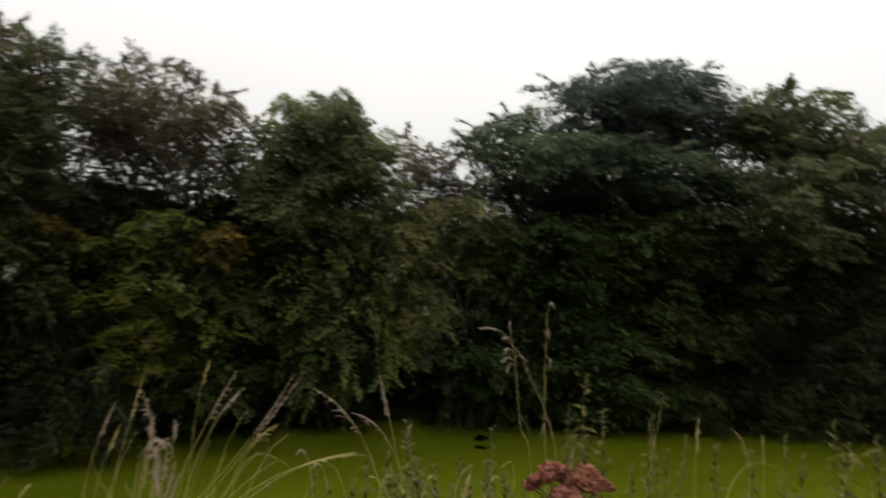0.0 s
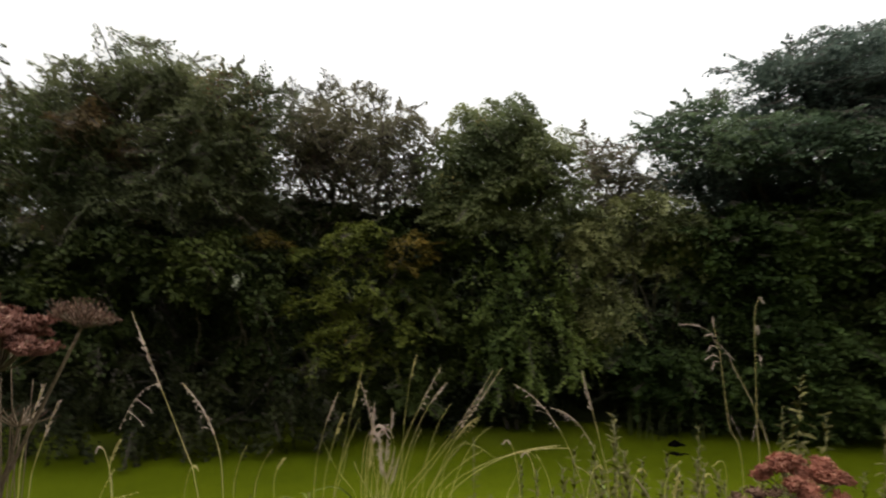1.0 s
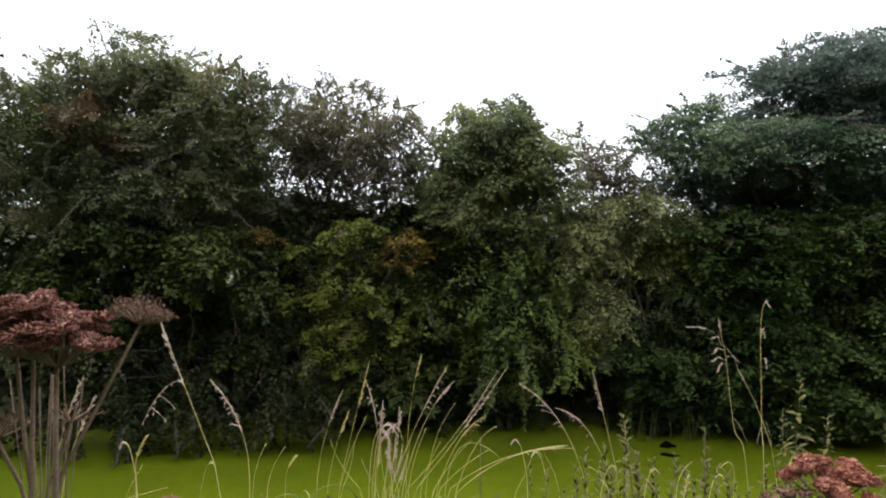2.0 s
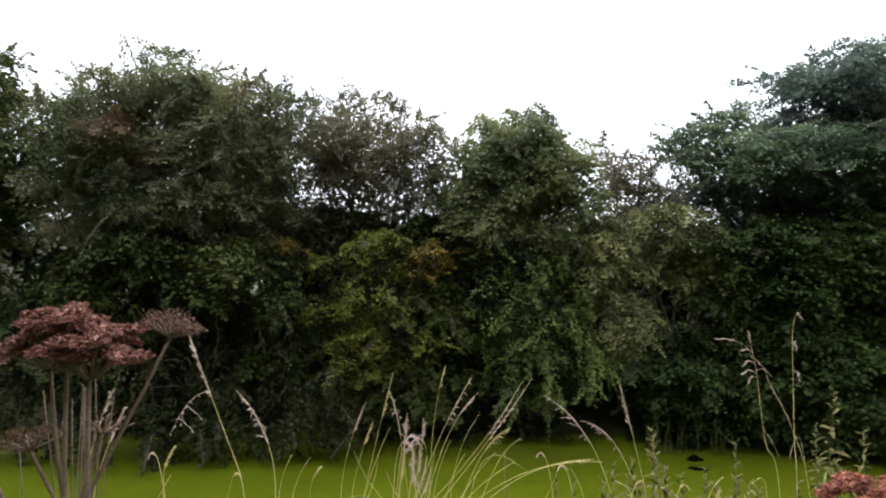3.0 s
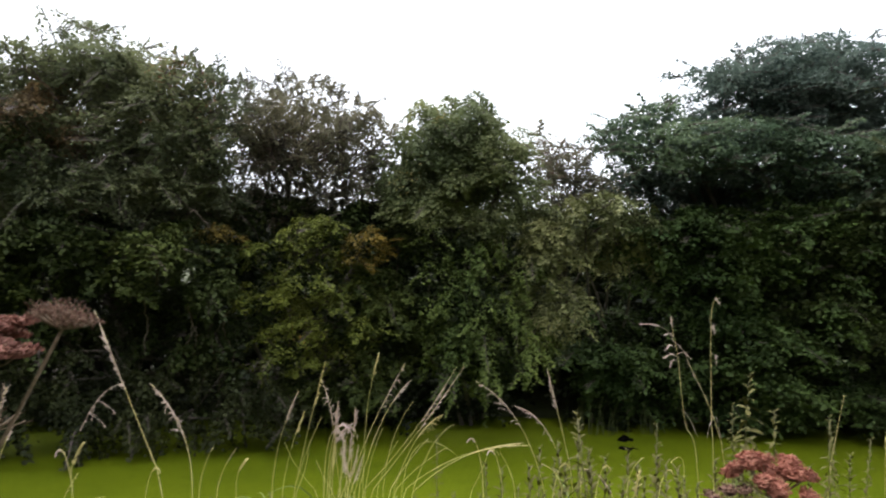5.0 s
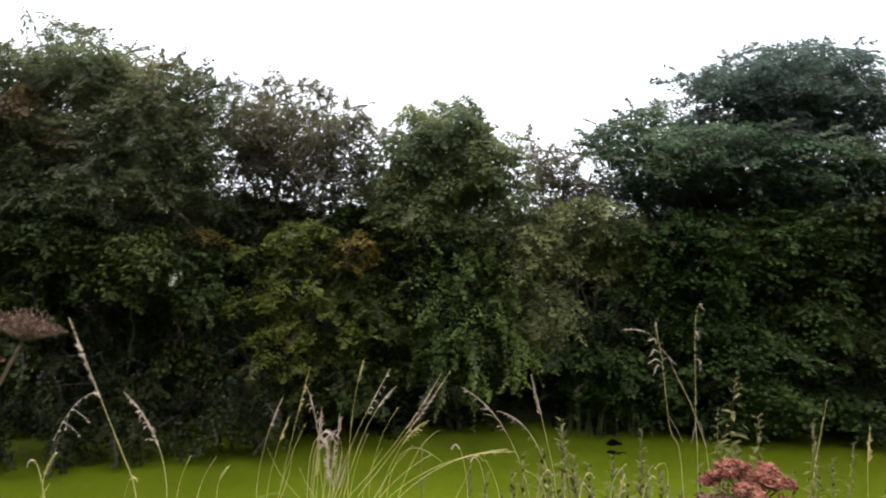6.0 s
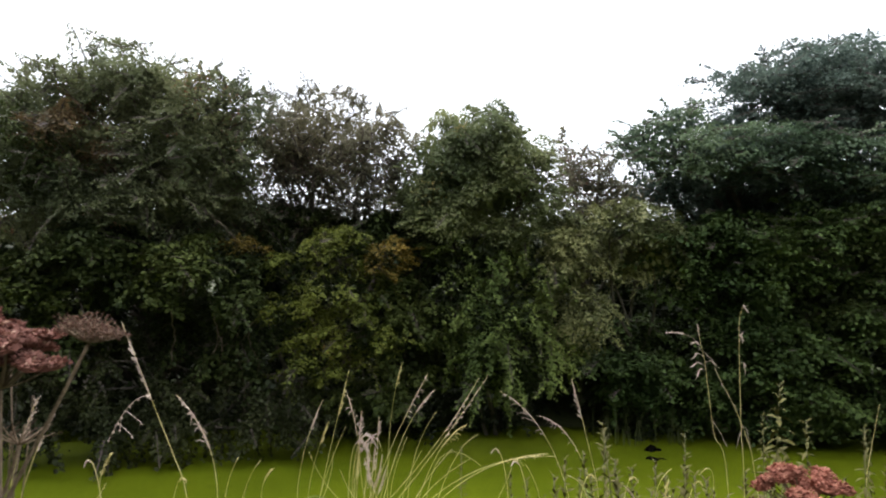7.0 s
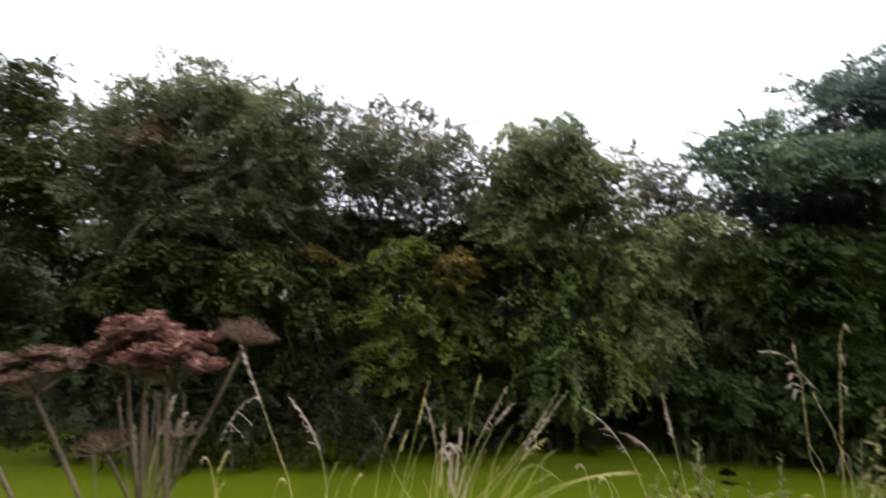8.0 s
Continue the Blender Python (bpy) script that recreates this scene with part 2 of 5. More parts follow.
# ---- tools for building ----
class Heap:
    """Collects corners and faces for one mesh."""

    def __init__(self):
        self.v, self.f = [], []

    def tube(self, pts, radii, sides=6):
        pts = [Vector(p) for p in pts]
        start = len(self.v)
        side = None
        for i, p in enumerate(pts):
            d = (pts[min(i + 1, len(pts) - 1)] - pts[max(i - 1, 0)]).normalized()
            if side is None:
                side = d.orthogonal().normalized()
            side = (side - d * side.dot(d)).normalized()
            up = d.cross(side)
            for k in range(sides):
                a = 2 * math.pi * k / sides
                self.v.append(tuple(p + (side * math.cos(a) + up * math.sin(a)) * radii[i]))
        for i in range(len(pts) - 1):
            for k in range(sides):
                k2 = (k + 1) % sides
                a = start + i * sides
                self.f.append((a + k, a + k2, a + sides + k2, a + sides + k))
        self.f.append(tuple(start + k for k in reversed(range(sides))))
        self.f.append(tuple(start + (len(pts) - 1) * sides + k for k in range(sides)))

    def grain(self, p, d, length, width, flat=0.6):
        """A pointed seed or spikelet from p along d: a stretched double pyramid."""
        d = Vector(d).normalized()
        s = d.orthogonal().normalized()
        u = d.cross(s)
        a = random.uniform(0, 6.28)
        s, u = s * math.cos(a) + u * math.sin(a), (u * math.cos(a) - s * math.sin(a)) * flat
        p = Vector(p)
        n = len(self.v)
        m = p + d * length * 0.45
        self.v += [tuple(q) for q in (p, m + s * width, m + u * width, m - s * width, m - u * width, p + d * length)]
        for k in range(4):
            self.f += [(n, n + 1 + (k + 1) % 4, n + 1 + k), (n + 5, n + 1 + k, n + 1 + (k + 1) % 4)]

    def pad(self, at, u1, u2, face, wide, high, rng):
        """A lumpy flattened dome."""
        n = len(self.v)
        rings, sides = (1.0, 0.92, 0.66, 0.34), 10
        for k, q in enumerate(rings):
            up = (-0.25, 0.35, 0.8, 1.0)[k]
            for j in range(sides):
                a = 2 * math.pi * (j + 0.5 * (k % 2)) / sides
                r = wide * q * rng.uniform(0.8, 1.12)
                self.v.append(tuple(at + (u1 * math.cos(a) + u2 * math.sin(a)) * r + face * high * up * rng.uniform(0.8, 1.15)))
        self.v += [tuple(at - face * high * 0.45), tuple(at + face * high)]
        for k in range(len(rings) - 1):
            for j in range(sides):
                a, b = n + k * sides + j, n + k * sides + (j + 1) % sides
                self.f.append((a, b, b + sides, a + sides))
        for j in range(sides):
            self.f.append((n + (j + 1) % sides, n + j, n + 4 * sides))
            self.f.append((n + 3 * sides + j, n + 3 * sides + (j + 1) % sides, n + 4 * sides + 1))

    def blade(self, pts, widths, face=(0, -1, 0.3), fold=0.25):
        """A long leaf along pts, folded along its middle."""
        pts = [Vector(p) for p in pts]
        face = Vector(face).normalized()
        n = len(self.v)
        for i, p in enumerate(pts):
            d = (pts[min(i + 1, len(pts) - 1)] - pts[max(i - 1, 0)]).normalized()
            s = d.cross(face).normalized()
            u = s.cross(d)
            w = widths[i]
            self.v += [tuple(p - s * w + u * w * fold), tuple(p), tuple(p + s * w + u * w * fold)]
        for i in range(len(pts) - 1):
            a = n + 3 * i
            self.f += [(a, a + 1, a + 4, a + 3), (a + 1, a + 2, a + 5, a + 4)]

    def mesh(self, name):
        me = bpy.data.meshes.new(name)
        me.from_pydata(self.v, [], self.f)
        return me


def part(name, shape, material, parent=None, label="", kind="", smooth=False):
    """One mesh object, from a Heap or a mesh, under a thing or a part."""
    me = shape.mesh(name) if isinstance(shape, Heap) else shape
    me.materials.append(material)
    if smooth:
        me.shade_smooth()
    ob = new(name, me)
    if parent is not None:
        ob.parent = parent
        ob.matrix_parent_inverse = Matrix.Translation(parent.location).inverted()
    return tagged(ob, label, kind=kind)


def thing(name, place, label, category, group=""):
    ob = new(name)
    ob.location = place
    ob.empty_display_size = 0.1
    return tagged(ob, label, category, group)


def bezier(a, b, c, n):
    a, b, c = Vector(a), Vector(b), Vector(c)
    return [a * (1 - t) ** 2 + b * 2 * t * (1 - t) + c * t * t for t in (i / n for i in range(n + 1))]


def smoothstep(a, b, x):
    t = np.clip((x - a) / (b - a), 0, 1)
    return t * t * (3 - 2 * t)


def shore_bend(x):
    """The far shore comes round towards the near bank on both sides."""
    return -0.016 * min(max(abs(x - 0.5) - 1.0, 0.0), 12.0) ** 2


def ground_height(x, y):
    """Near bank, pond bed, far bank and the land behind it."""
    edge = 0.18 * math.sin(0.7 * x) + 0.1 * math.sin(1.9 * x + 1)
    shore = edge + shore_bend(x)
    near = 0.85 * (1 - smoothstep(2.2, 4.6 + edge, y))
    bed = -0.6 * smoothstep(4.0, 5.2 + edge, y) * (1 - smoothstep(9.6 + shore, 10.3 + shore, y))
    far = 0.45 * smoothstep(10.0 + shore, 11.7 + shore, y)
    return float(near + bed + far + 0.03 * noise.noise((x * 0.8, y * 0.8, 0)))


# ---- ground and water ----
def build_ground():
    xs = [-1500, -300, -80, -30] + [-18 + 0.5 * i for i in range(73)] + [30, 80, 300, 1500]
    ys = [-1500, -300, -60, -15, -6] + [-3 + 0.4 * i for i in range(45)] + [18, 25, 60, 300, 2500]
    v = [(x, y, ground_height(x, y)) for y in ys for x in xs]
    w = len(xs)
    f = [(j * w + i, j * w + i + 1, (j + 1) * w + i + 1, (j + 1) * w + i) for j in range(len(ys) - 1) for i in range(w - 1)]
    me = bpy.data.meshes.new("ground")
    me.from_pydata(v, [], f)
    me.shade_smooth()
    tagged(part("ground", me, M_SOIL), "grassy earth bank sloping down to the pond", "ground", kind="structure")


def build_water():
    xs = [-40 + i for i in range(81)]
    ys = [3.4 + 0.35 * i for i in range(25)]
    v = [(x, y, 0.003 * noise.noise((x * 0.9, y * 0.9, 3))) for y in ys for x in xs]
    w = len(xs)
    f = [(j * w + i, j * w + i + 1, (j + 1) * w + i + 1, (j + 1) * w + i) for j in range(len(ys) - 1) for i in range(w - 1)]
    me = bpy.data.meshes.new("water")
    me.from_pydata(v, [], f)
    me.shade_smooth()
    tagged(part("water", me, M_DUCKWEED), "still pond covered by bright green duckweed", "water", kind="structure")


build_ground()
build_water()


def build_light_screen():
    """Unseen dark wall of trees on the near side, added to cut low skylight."""
    v, f = [], []
    cols, rows = 60, 16
    for i in range(cols + 1):
        a = math.pi * (1.0 + i / cols)
        for j in range(rows + 1):
            u = j / rows
            bulge = 1.6 * noise.noise((i * 0.35, j * 0.4, 2)) + 0.8 * noise.noise((i * 0.9, j * 1.1, 7))
            rad = 9 + bulge - 1.5 * math.sin(math.pi * u)
            # taller and nearer on the left, to shade that side of the pond
            tall = 8.0 + 5.0 * max(0.0, -math.cos(a)) + 1.2 * noise.noise((i * 0.3, 0, 11))
            v.append(((1.3 if math.cos(a) < 0 else 1.7) * rad * math.cos(a), 2.5 + rad * 1.05 * math.sin(a), -0.2 + tall * u))
        v.append(((1.3 if math.cos(a) < 0 else 1.7) * (rad + 3) * math.cos(a), 2.5 + (rad + 3) * math.sin(a), -0.2))
    k = rows + 2
    for i in range(cols):
        for j in range(rows + 1):
            f.append((i * k + j, i * k + j + 1, (i + 1) * k + j + 1, (i + 1) * k + j))
    me = bpy.data.meshes.new("backdrop")
    me.from_pydata(v, [], f)
    tagged(part("backdrop", me, M_FAR), "unseen dark green line of trees added behind to cut skylight", "trees", kind="structure")


build_light_screen()


# ---- trees and shrubs on the far bank ----
def spray_shape(rng, side_reach, leaves_per_twig, twigs=9):
    """Places of leaves on a flat spray one unit long: places, ways, and the side twigs."""
    pos, way, sticks = [], [], []
    for k in range(twigs):
        t = 0.12 + 0.88 * k / (twigs - 1)
        s = 1 if k % 2 else -1
        reach = side_reach * (1 - 0.75 * t) * rng.uniform(0.7, 1.2)
        a = s * rng.uniform(0.6, 1.1)
        d = np.array([math.cos(a), math.sin(a), rng.uniform(-0.15, 0.25)])
        root = np.array([t * 0.9, 0, -0.06 * t * t])
        sticks.append((root, root + d * reach))
        for j in range(leaves_per_twig):
            u = (j + 0.6) / leaves_per_twig
            pos.append(root + d * reach * u + rng.normal(0, 0.022, 3))
            b = a + rng.choice([-1, 1]) * rng.uniform(0.3, 1.1)
            way.append((math.cos(b), math.sin(b), rng.normal(-0.1, 0.3)))
    return np.array(pos), np.array(way), sticks


def add_limb(heap, a, b, r0, r1, rng, sag=0.12, n=6):
    a, b = np.array(a), np.array(b)
    length = np.linalg.norm(b - a)
    mid = (a + b) / 2 + rng.normal(0, sag, 3) * length
    pts = bezier(a, mid, b, n)
    heap.tube(pts, [r0 + (r1 - r0) * i / n for i in range(n + 1)], 5)
    return [np.array(p) for p in pts]


def woody(name, root, blobs, leaf_mat, label, category, seed, leaf=0.06, density=1.0, size=0.46, droop=0.0,
          shoots=0, lean=(0.2, 0), side=0.42, per_twig=5, trunk=0.11, stems=1, group="", twig_share=0.35, thin=1.0, flat=0.35, sprays=1.3, core=1.0, clump=0.26, leaves=200, squash=0.65, hang=0.5, shoot_len=0.5, core_mat=None, core_leaf=0.08):
    """A tree or shrub: trunks from its root, a limb to each mass of its crown, and sprays of leaves all over the masses."""
    rng = np.random.default_rng(seed)
    base = (root[0], root[1], ground_height(*root) - 0.05)
    top = thing(name, base, label, category, group)
    shapes = [spray_shape(rng, side * rng.uniform(0.8, 1.2), per_twig) for _ in range(5)]
    wood = Heap()
    fork_z = min(b[2] for b in blobs) * 0.45
    forks = []
    for s in range(stems):
        t = Heap()
        dx = rng.uniform(-0.45, 0.45) * (stems > 1)
        fork = (base[0] + dx * 1.8 + rng.normal(0, 0.1), base[1] + rng.normal(0, 0.12), max(0.7, fork_z) + rng.uniform(0, 0.3))
        mid = ((base[0] * 1.3 + fork[0] * 0.7) / 2 + dx * 0.3, base[1] + rng.normal(0, 0.08), (base[2] + fork[2]) / 2)
        pts = bezier((base[0] + dx * 0.5, base[1] + rng.normal(0, 0.1) * (stems > 1), base[2]), mid, fork, 7)
        k = trunk / math.sqrt(stems)
        t.tube(pts, [k * (1.35 - 0.09 * i + (0.35 if i == 0 else 0)) for i in range(8)], 8)
        part("trunk", t, M_BARK, top, smooth=True)
        forks.append(fork)
    CP, CW, CN, crowns = [], [], [], {}
    for bx, by, bz, rx, ry, rz, *own in blobs:
        P, W, N = [], [], []
        c, r = np.array((bx, by, bz)), np.array((rx, ry, rz))
        fork = min(forks, key=lambda q: (q[0] - bx) ** 2)
        limb = Heap()
        spine = add_limb(limb, fork, c, trunk * 0.55, trunk * 0.18, rng)
        part("limb", limb, M_BARK, top, smooth=True)
        area = 4 * math.pi * ((rx * ry) ** 1.6 + (rx * rz) ** 1.6 + (ry * rz) ** 1.6) ** (1 / 1.6) / 3 ** (1 / 1.6)
        count = max(3, int(area / 0.17 * density))
        made = 0
        while made < count:
            d = rng.normal(0, 1, 3)
            d /= np.linalg.norm(d)
            if d[1] > 0.3 and rng.random() < 0.8:
                continue
            made += 1
            # one clump: a domed shell of leaves, its tops to the sky, with a few sprays that stand out of it
            heart = c + d * r * rng.uniform(0.66, 1.0) * thin
            out = d / r
            out /= np.linalg.norm(out)
            if rng.random() < 0.3:
                add_limb(wood, spine[-1 - rng.integers(2)], heart, 0.014, 0.006, rng, 0.08, 4)
            bulk = rng.uniform(0.6, 1.25)
            dome(P, W, N, heart, out, clump * bulk, squash, int(leaves * bulk * bulk), hang, rng)
            for _ in range(int(sprays * bulk + rng.random())):
                e = rng.normal(0, 1, 3)
                e /= np.linalg.norm(e)
                e = e + out * 0.8
                e /= np.linalg.norm(e)
                start = heart + e * np.array((1, 1, 0.6)) * clump * 0.6 * bulk
                az = math.atan2(e[1], e[0]) + rng.normal(0, 0.3)
                el = float(np.clip(math.asin(np.clip(e[2], -1, 1)) * flat + rng.normal(0, 0.2) - droop * rng.uniform(0.6, 1.3), -1.45, 1.2))
                L = size * bulk * rng.uniform(0.6, 1.15)
                add_spray(P, W, N, wood, shapes[rng.integers(5)], start, az, el, L, leaf, rng, rng.random() < twig_share)
        crowns.setdefault(own[0] if own else leaf_mat, []).append((P, W, N))
        # inner leaves; the default dark tone stands in for shade in the gaps
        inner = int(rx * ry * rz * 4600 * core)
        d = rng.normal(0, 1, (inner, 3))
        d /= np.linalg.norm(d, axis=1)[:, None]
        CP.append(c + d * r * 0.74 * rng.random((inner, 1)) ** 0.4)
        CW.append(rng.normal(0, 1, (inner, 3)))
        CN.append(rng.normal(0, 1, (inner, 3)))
        for k in range(int(shoots * rx)):
            a = rng.uniform(-math.pi, math.pi)
            q = math.sqrt(rng.random())
            h = c + np.array((math.cos(a) * q * rx * 0.95, math.sin(a) * q * ry * 0.8, rz * 0.75 * math.sqrt(max(0.05, 1 - q * q))))
            tilt = np.array((lean[0] + rng.normal(0, 0.45), lean[1] + rng.normal(0, 0.4), 1.0))
            az, el = math.atan2(tilt[1], tilt[0]), math.atan2(tilt[2], math.hypot(tilt[0], tilt[1]))
            add_spray(P, W, N, wood, shoot, h, az, min(el, 1.35), shoot_len * rng.uniform(0.6, 1.4), leaf * 0.9, rng, True)
    part("brushwood", wood, M_TWIG, top, kind="stuff")
    part("inner_foliage", leaf_mesh(np.concatenate(CP), np.concatenate(CW), np.concatenate(CN), core_leaf, rng), core_mat or M_DEEP_SHADE, top, kind="stuff")
    for mat, lots in crowns.items():
        P, W, N = (np.concatenate([q for lot in lots for q in lot[i]]) for i in range(3))
        part("crown", leaf_mesh(P, W, N, leaf, rng), mat, top, kind="stuff")
    return top


def dome(P, W, N, heart, out, a, squash, count, hang, rng):
    """Leaves over the upper and outer side of one clump, the rim of it hanging."""
    d = rng.normal(0, 1, (count, 3)) + out * 0.55 + np.array((0, 0, 0.8))
    d /= np.linalg.norm(d, axis=1)[:, None]
    p = d * rng.uniform(0.6, 1.08, (count, 1)) * np.array((a, a, a * squash))
    rim = np.hypot(p[:, 0], p[:, 1]) / a
    p[:, 2] -= hang * a * rim * rim * rng.uniform(0.3, 1.3, count)
    w = d * np.array((1, 1, 0.2)) + rng.normal(0, 0.5, (count, 3))
    w[:, 2] -= 0.4
    P.append(p + heart)
    W.append(w)
    N.append(d * 0.55 + np.array((0, 0, 0.6)) + rng.normal(0, 0.15, (count, 3)))


def add_spray(P, W, N, wood, shape, start, az, el, L, leaf, rng, twig):
    pos, way, sticks = shape
    ca, sa, ce, se = math.cos(az), math.sin(az), math.cos(el), math.sin(el)
    roll = rng.normal(0, 0.35)
    x = np.array((ca * ce, sa * ce, se))
    y0 = np.array((-sa, ca, 0.0))
    z0 = np.cross(x, y0)
    y = y0 * math.cos(roll) + z0 * math.sin(roll)
    z = np.cross(x, y)
    R = np.stack((x, y, z))
    p = (pos * L) @ R + start
    # the ends sink under their own weight
    p[:, 2] -= 0.10 * L * pos[:, 0] ** 2
    w = way @ R
    w[:, 2] -= 0.25
    n = np.array((0, 0, 0.75)) + z * 0.45 + rng.normal(0, 0.42, (len(p), 3))
    P.append(p)
    W.append(w)
    N.append(n)
    if twig:
        tip = start + x * L * 0.95
        tip[2] -= 0.09 * L
        wood.tube([start, (start + tip) / 2 + (0, 0, 0.02 * L), tip], [0.010, 0.008, 0.005], 3)
        for a, b in sticks[::2]:
            wood.tube([(a * L) @ R + start, (b * L) @ R + start], [0.006, 0.003], 3)


def leaf_mesh(p, w, n, leaf, rng):
    """One mesh of folded leaves at p, pointing along w, facing n."""
    k = len(p)
    w = w / np.linalg.norm(w, axis=1)[:, None]
    s = np.cross(n, w)
    s /= np.linalg.norm(s, axis=1)[:, None] + 1e-9
    u = np.cross(w, s)
    size = (leaf * rng.uniform(0.65, 1.3, k))[:, None]
    mid = p + w * size * 0.5
    v = np.empty((k, 4, 3))
    v[:, 0] = p
    v[:, 1] = mid + s * size * 0.42 + u * size * 0.10
    v[:, 2] = p + w * size
    v[:, 3] = mid - s * size * 0.42 + u * size * 0.10
    tri = np.array((0, 1, 2, 0, 2, 3)) + np.arange(k)[:, None] * 4
    me = bpy.data.meshes.new("leaves")
    me.vertices.add(k * 4)
    me.vertices.foreach_set("co", v.reshape(-1))
    me.loops.add(k * 6)
    me.loops.foreach_set("vertex_index", tri.reshape(-1).astype(np.int32))
    me.polygons.add(k * 2)
    me.polygons.foreach_set("loop_start", np.arange(0, k * 6, 3, dtype=np.int32))
    me.update(calc_edges=True)
    return me


shoot = spray_shape(np.random.default_rng(5), 0.2, 5, 12)

# the last mass is added, out of view, to shade the left water
woody("hawthorn_tree", (-9.3, 10.6), [(-7.51, 9.30, 3.92, 1.20, 1.00, 0.95), (-8.31, 9.80, 5.39, 0.95, 1.00, 0.69), (-10.87, 9.50, 4.24, 1.94, 1.20, 1.52), (-9.67, 9.80, 2.17, 2.17, 1.00, 1.31), (-9.40, 8.10, 4.40, 1.60, 1.30, 1.30)],
      M_HAW, "mid-green hawthorn tree with dense crown and an added unseen overhang", "tree", 11, core=1.0, density=0.7, leaf=0.07, leaves=110, core_mat=M_HAW, shoots=7, lean=(0.5, 0))
hawthorn_tree_masses_upper = [(-4.57, 8.90, 5.17, 0.83, 0.74, 0.52), (-5.38, 8.90, 4.81, 0.74, 0.67, 0.65), (-3.59, 8.80, 4.77, 0.86, 0.77, 0.52), (-5.54, 8.50, 4.09, 0.62, 0.80, 0.50, M_HAW), (-4.83, 8.40, 4.29, 0.41, 0.50, 0.33, M_RUSSET), (-4.40, 9.00, 4.30, 0.79, 0.71, 0.53), (-3.42, 8.80, 4.14, 0.82, 0.74, 0.52), (-2.95, 8.90, 4.52, 0.39, 0.45, 0.43), (-5.51, 8.60, 3.44, 0.76, 0.68, 0.46)]
hawthorn_tree_masses_lower = [(-4.50, 8.60, 3.52, 0.76, 0.68, 0.42), (-3.65, 8.80, 3.46, 0.77, 0.70, 0.39), (-3.10, 9.50, 3.79, 0.46, 0.45, 0.46), (-5.66, 9.90, 4.12, 1.14, 0.60, 0.53), (-4.13, 9.90, 3.94, 1.06, 0.60, 0.53), (-3.54, 9.90, 3.32, 0.53, 0.50, 0.35), (-5.53, 9.70, 3.21, 1.03, 0.60, 0.34), (-6.47, 9.30, 4.83, 0.41, 0.60, 0.37)]
woody("hawthorn_tree", (-4.9, 10.8), hawthorn_tree_masses_upper + hawthorn_tree_masses_lower,
      M_OLIVE, "tall olive-green hawthorn tree with windswept upper shoots", "tree", 12, core_mat=M_OLIVE, shoots=6, lean=(-0.35, 0), density=1.0, core=1.3, core_leaf=0.06, leaf=0.042, sprays=2.4, flat=0.8, size=0.4, twig_share=0.85)
woody("sparse_tree", (-1.7, 10.9), [(-2.37, 9.60, 4.80, 0.52, 0.46, 0.47), (-1.76, 9.60, 4.80, 0.56, 0.51, 0.42), (-1.11, 9.60, 4.54, 0.56, 0.51, 0.42), (-0.60, 9.70, 4.30, 0.38, 0.45, 0.43), (-2.56, 10.00, 4.13, 0.59, 0.53, 0.59), (-1.84, 10.00, 4.13, 0.64, 0.57, 0.59), (-1.09, 9.80, 3.92, 0.57, 0.52, 0.48), (-2.74, 9.70, 4.52, 0.33, 0.45, 0.38), (-0.56, 9.70, 3.69, 0.43, 0.45, 0.33), (-2.05, 10.20, 3.43, 0.82, 0.50, 0.32), (-0.87, 10.20, 3.38, 0.73, 0.50, 0.32), (-2.10, 10.40, 4.48, 1.02, 0.50, 0.65)],
      M_SPARSE, "thin twiggy tree with sparse purplish-olive leaves", "tree", 13, core_mat=M_SPARSE, shoots=15, lean=(0.05, 0), density=1.1, sprays=2.2, size=0.3, core=1.4, core_leaf=0.05, shoot_len=0.3, leaf=0.036,
      clump=0.17, leaves=80, twig_share=0.9, trunk=0.08, flat=0.9)
woody("ivy_covered_tree", (0.9, 10.4), [(0.51, 9.20, 4.49, 0.72, 0.65, 0.43), (0.05, 9.10, 4.14, 0.58, 0.52, 0.53), (0.95, 9.10, 4.18, 0.53, 0.48, 0.53), (-0.15, 9.20, 3.75, 0.45, 0.45, 0.45), (0.54, 9.20, 3.83, 0.67, 0.61, 0.36), (1.18, 9.00, 3.80, 0.40, 0.45, 0.48), (0.05, 9.20, 3.29, 0.54, 0.49, 0.31), (0.80, 9.30, 3.22, 0.59, 0.53, 0.27), (1.43, 9.10, 3.36, 0.40, 0.45, 0.31), (0.49, 9.90, 3.75, 0.97, 0.50, 0.53), (0.39, 9.70, 4.34, 0.69, 0.50, 0.34), (-0.23, 10.10, 3.42, 0.54, 0.50, 0.36)],
      M_IVY, "rounded tree top smothered in bright green climber", "tree", 14, core_mat=M_IVY, density=1.2, size=0.3, droop=0.45, leaf=0.042, hang=0.9, clump=0.2, sprays=1.0, core=1.2, core_leaf=0.06)
woody("trailing_climber", (0.95, 9.9), [(0.62, 9.20, 2.72, 0.57, 0.51, 0.37), (0.25, 9.10, 2.11, 0.44, 0.45, 0.49), (0.85, 9.00, 1.88, 0.68, 0.61, 0.52), (1.32, 9.20, 2.52, 0.45, 0.45, 0.45), (0.61, 9.00, 1.25, 0.56, 0.50, 0.56), (1.27, 8.90, 1.18, 0.51, 0.46, 0.59)],
      M_CLIMBER, "green climber trailing down in long strands to the pond", "shrub", 15, density=0.9, size=0.42, droop=0.95, side=0.2, leaf=0.045, trunk=0.05, stems=2, clump=0.15, squash=1.5, leaves=120, hang=0.9, sprays=1.6)
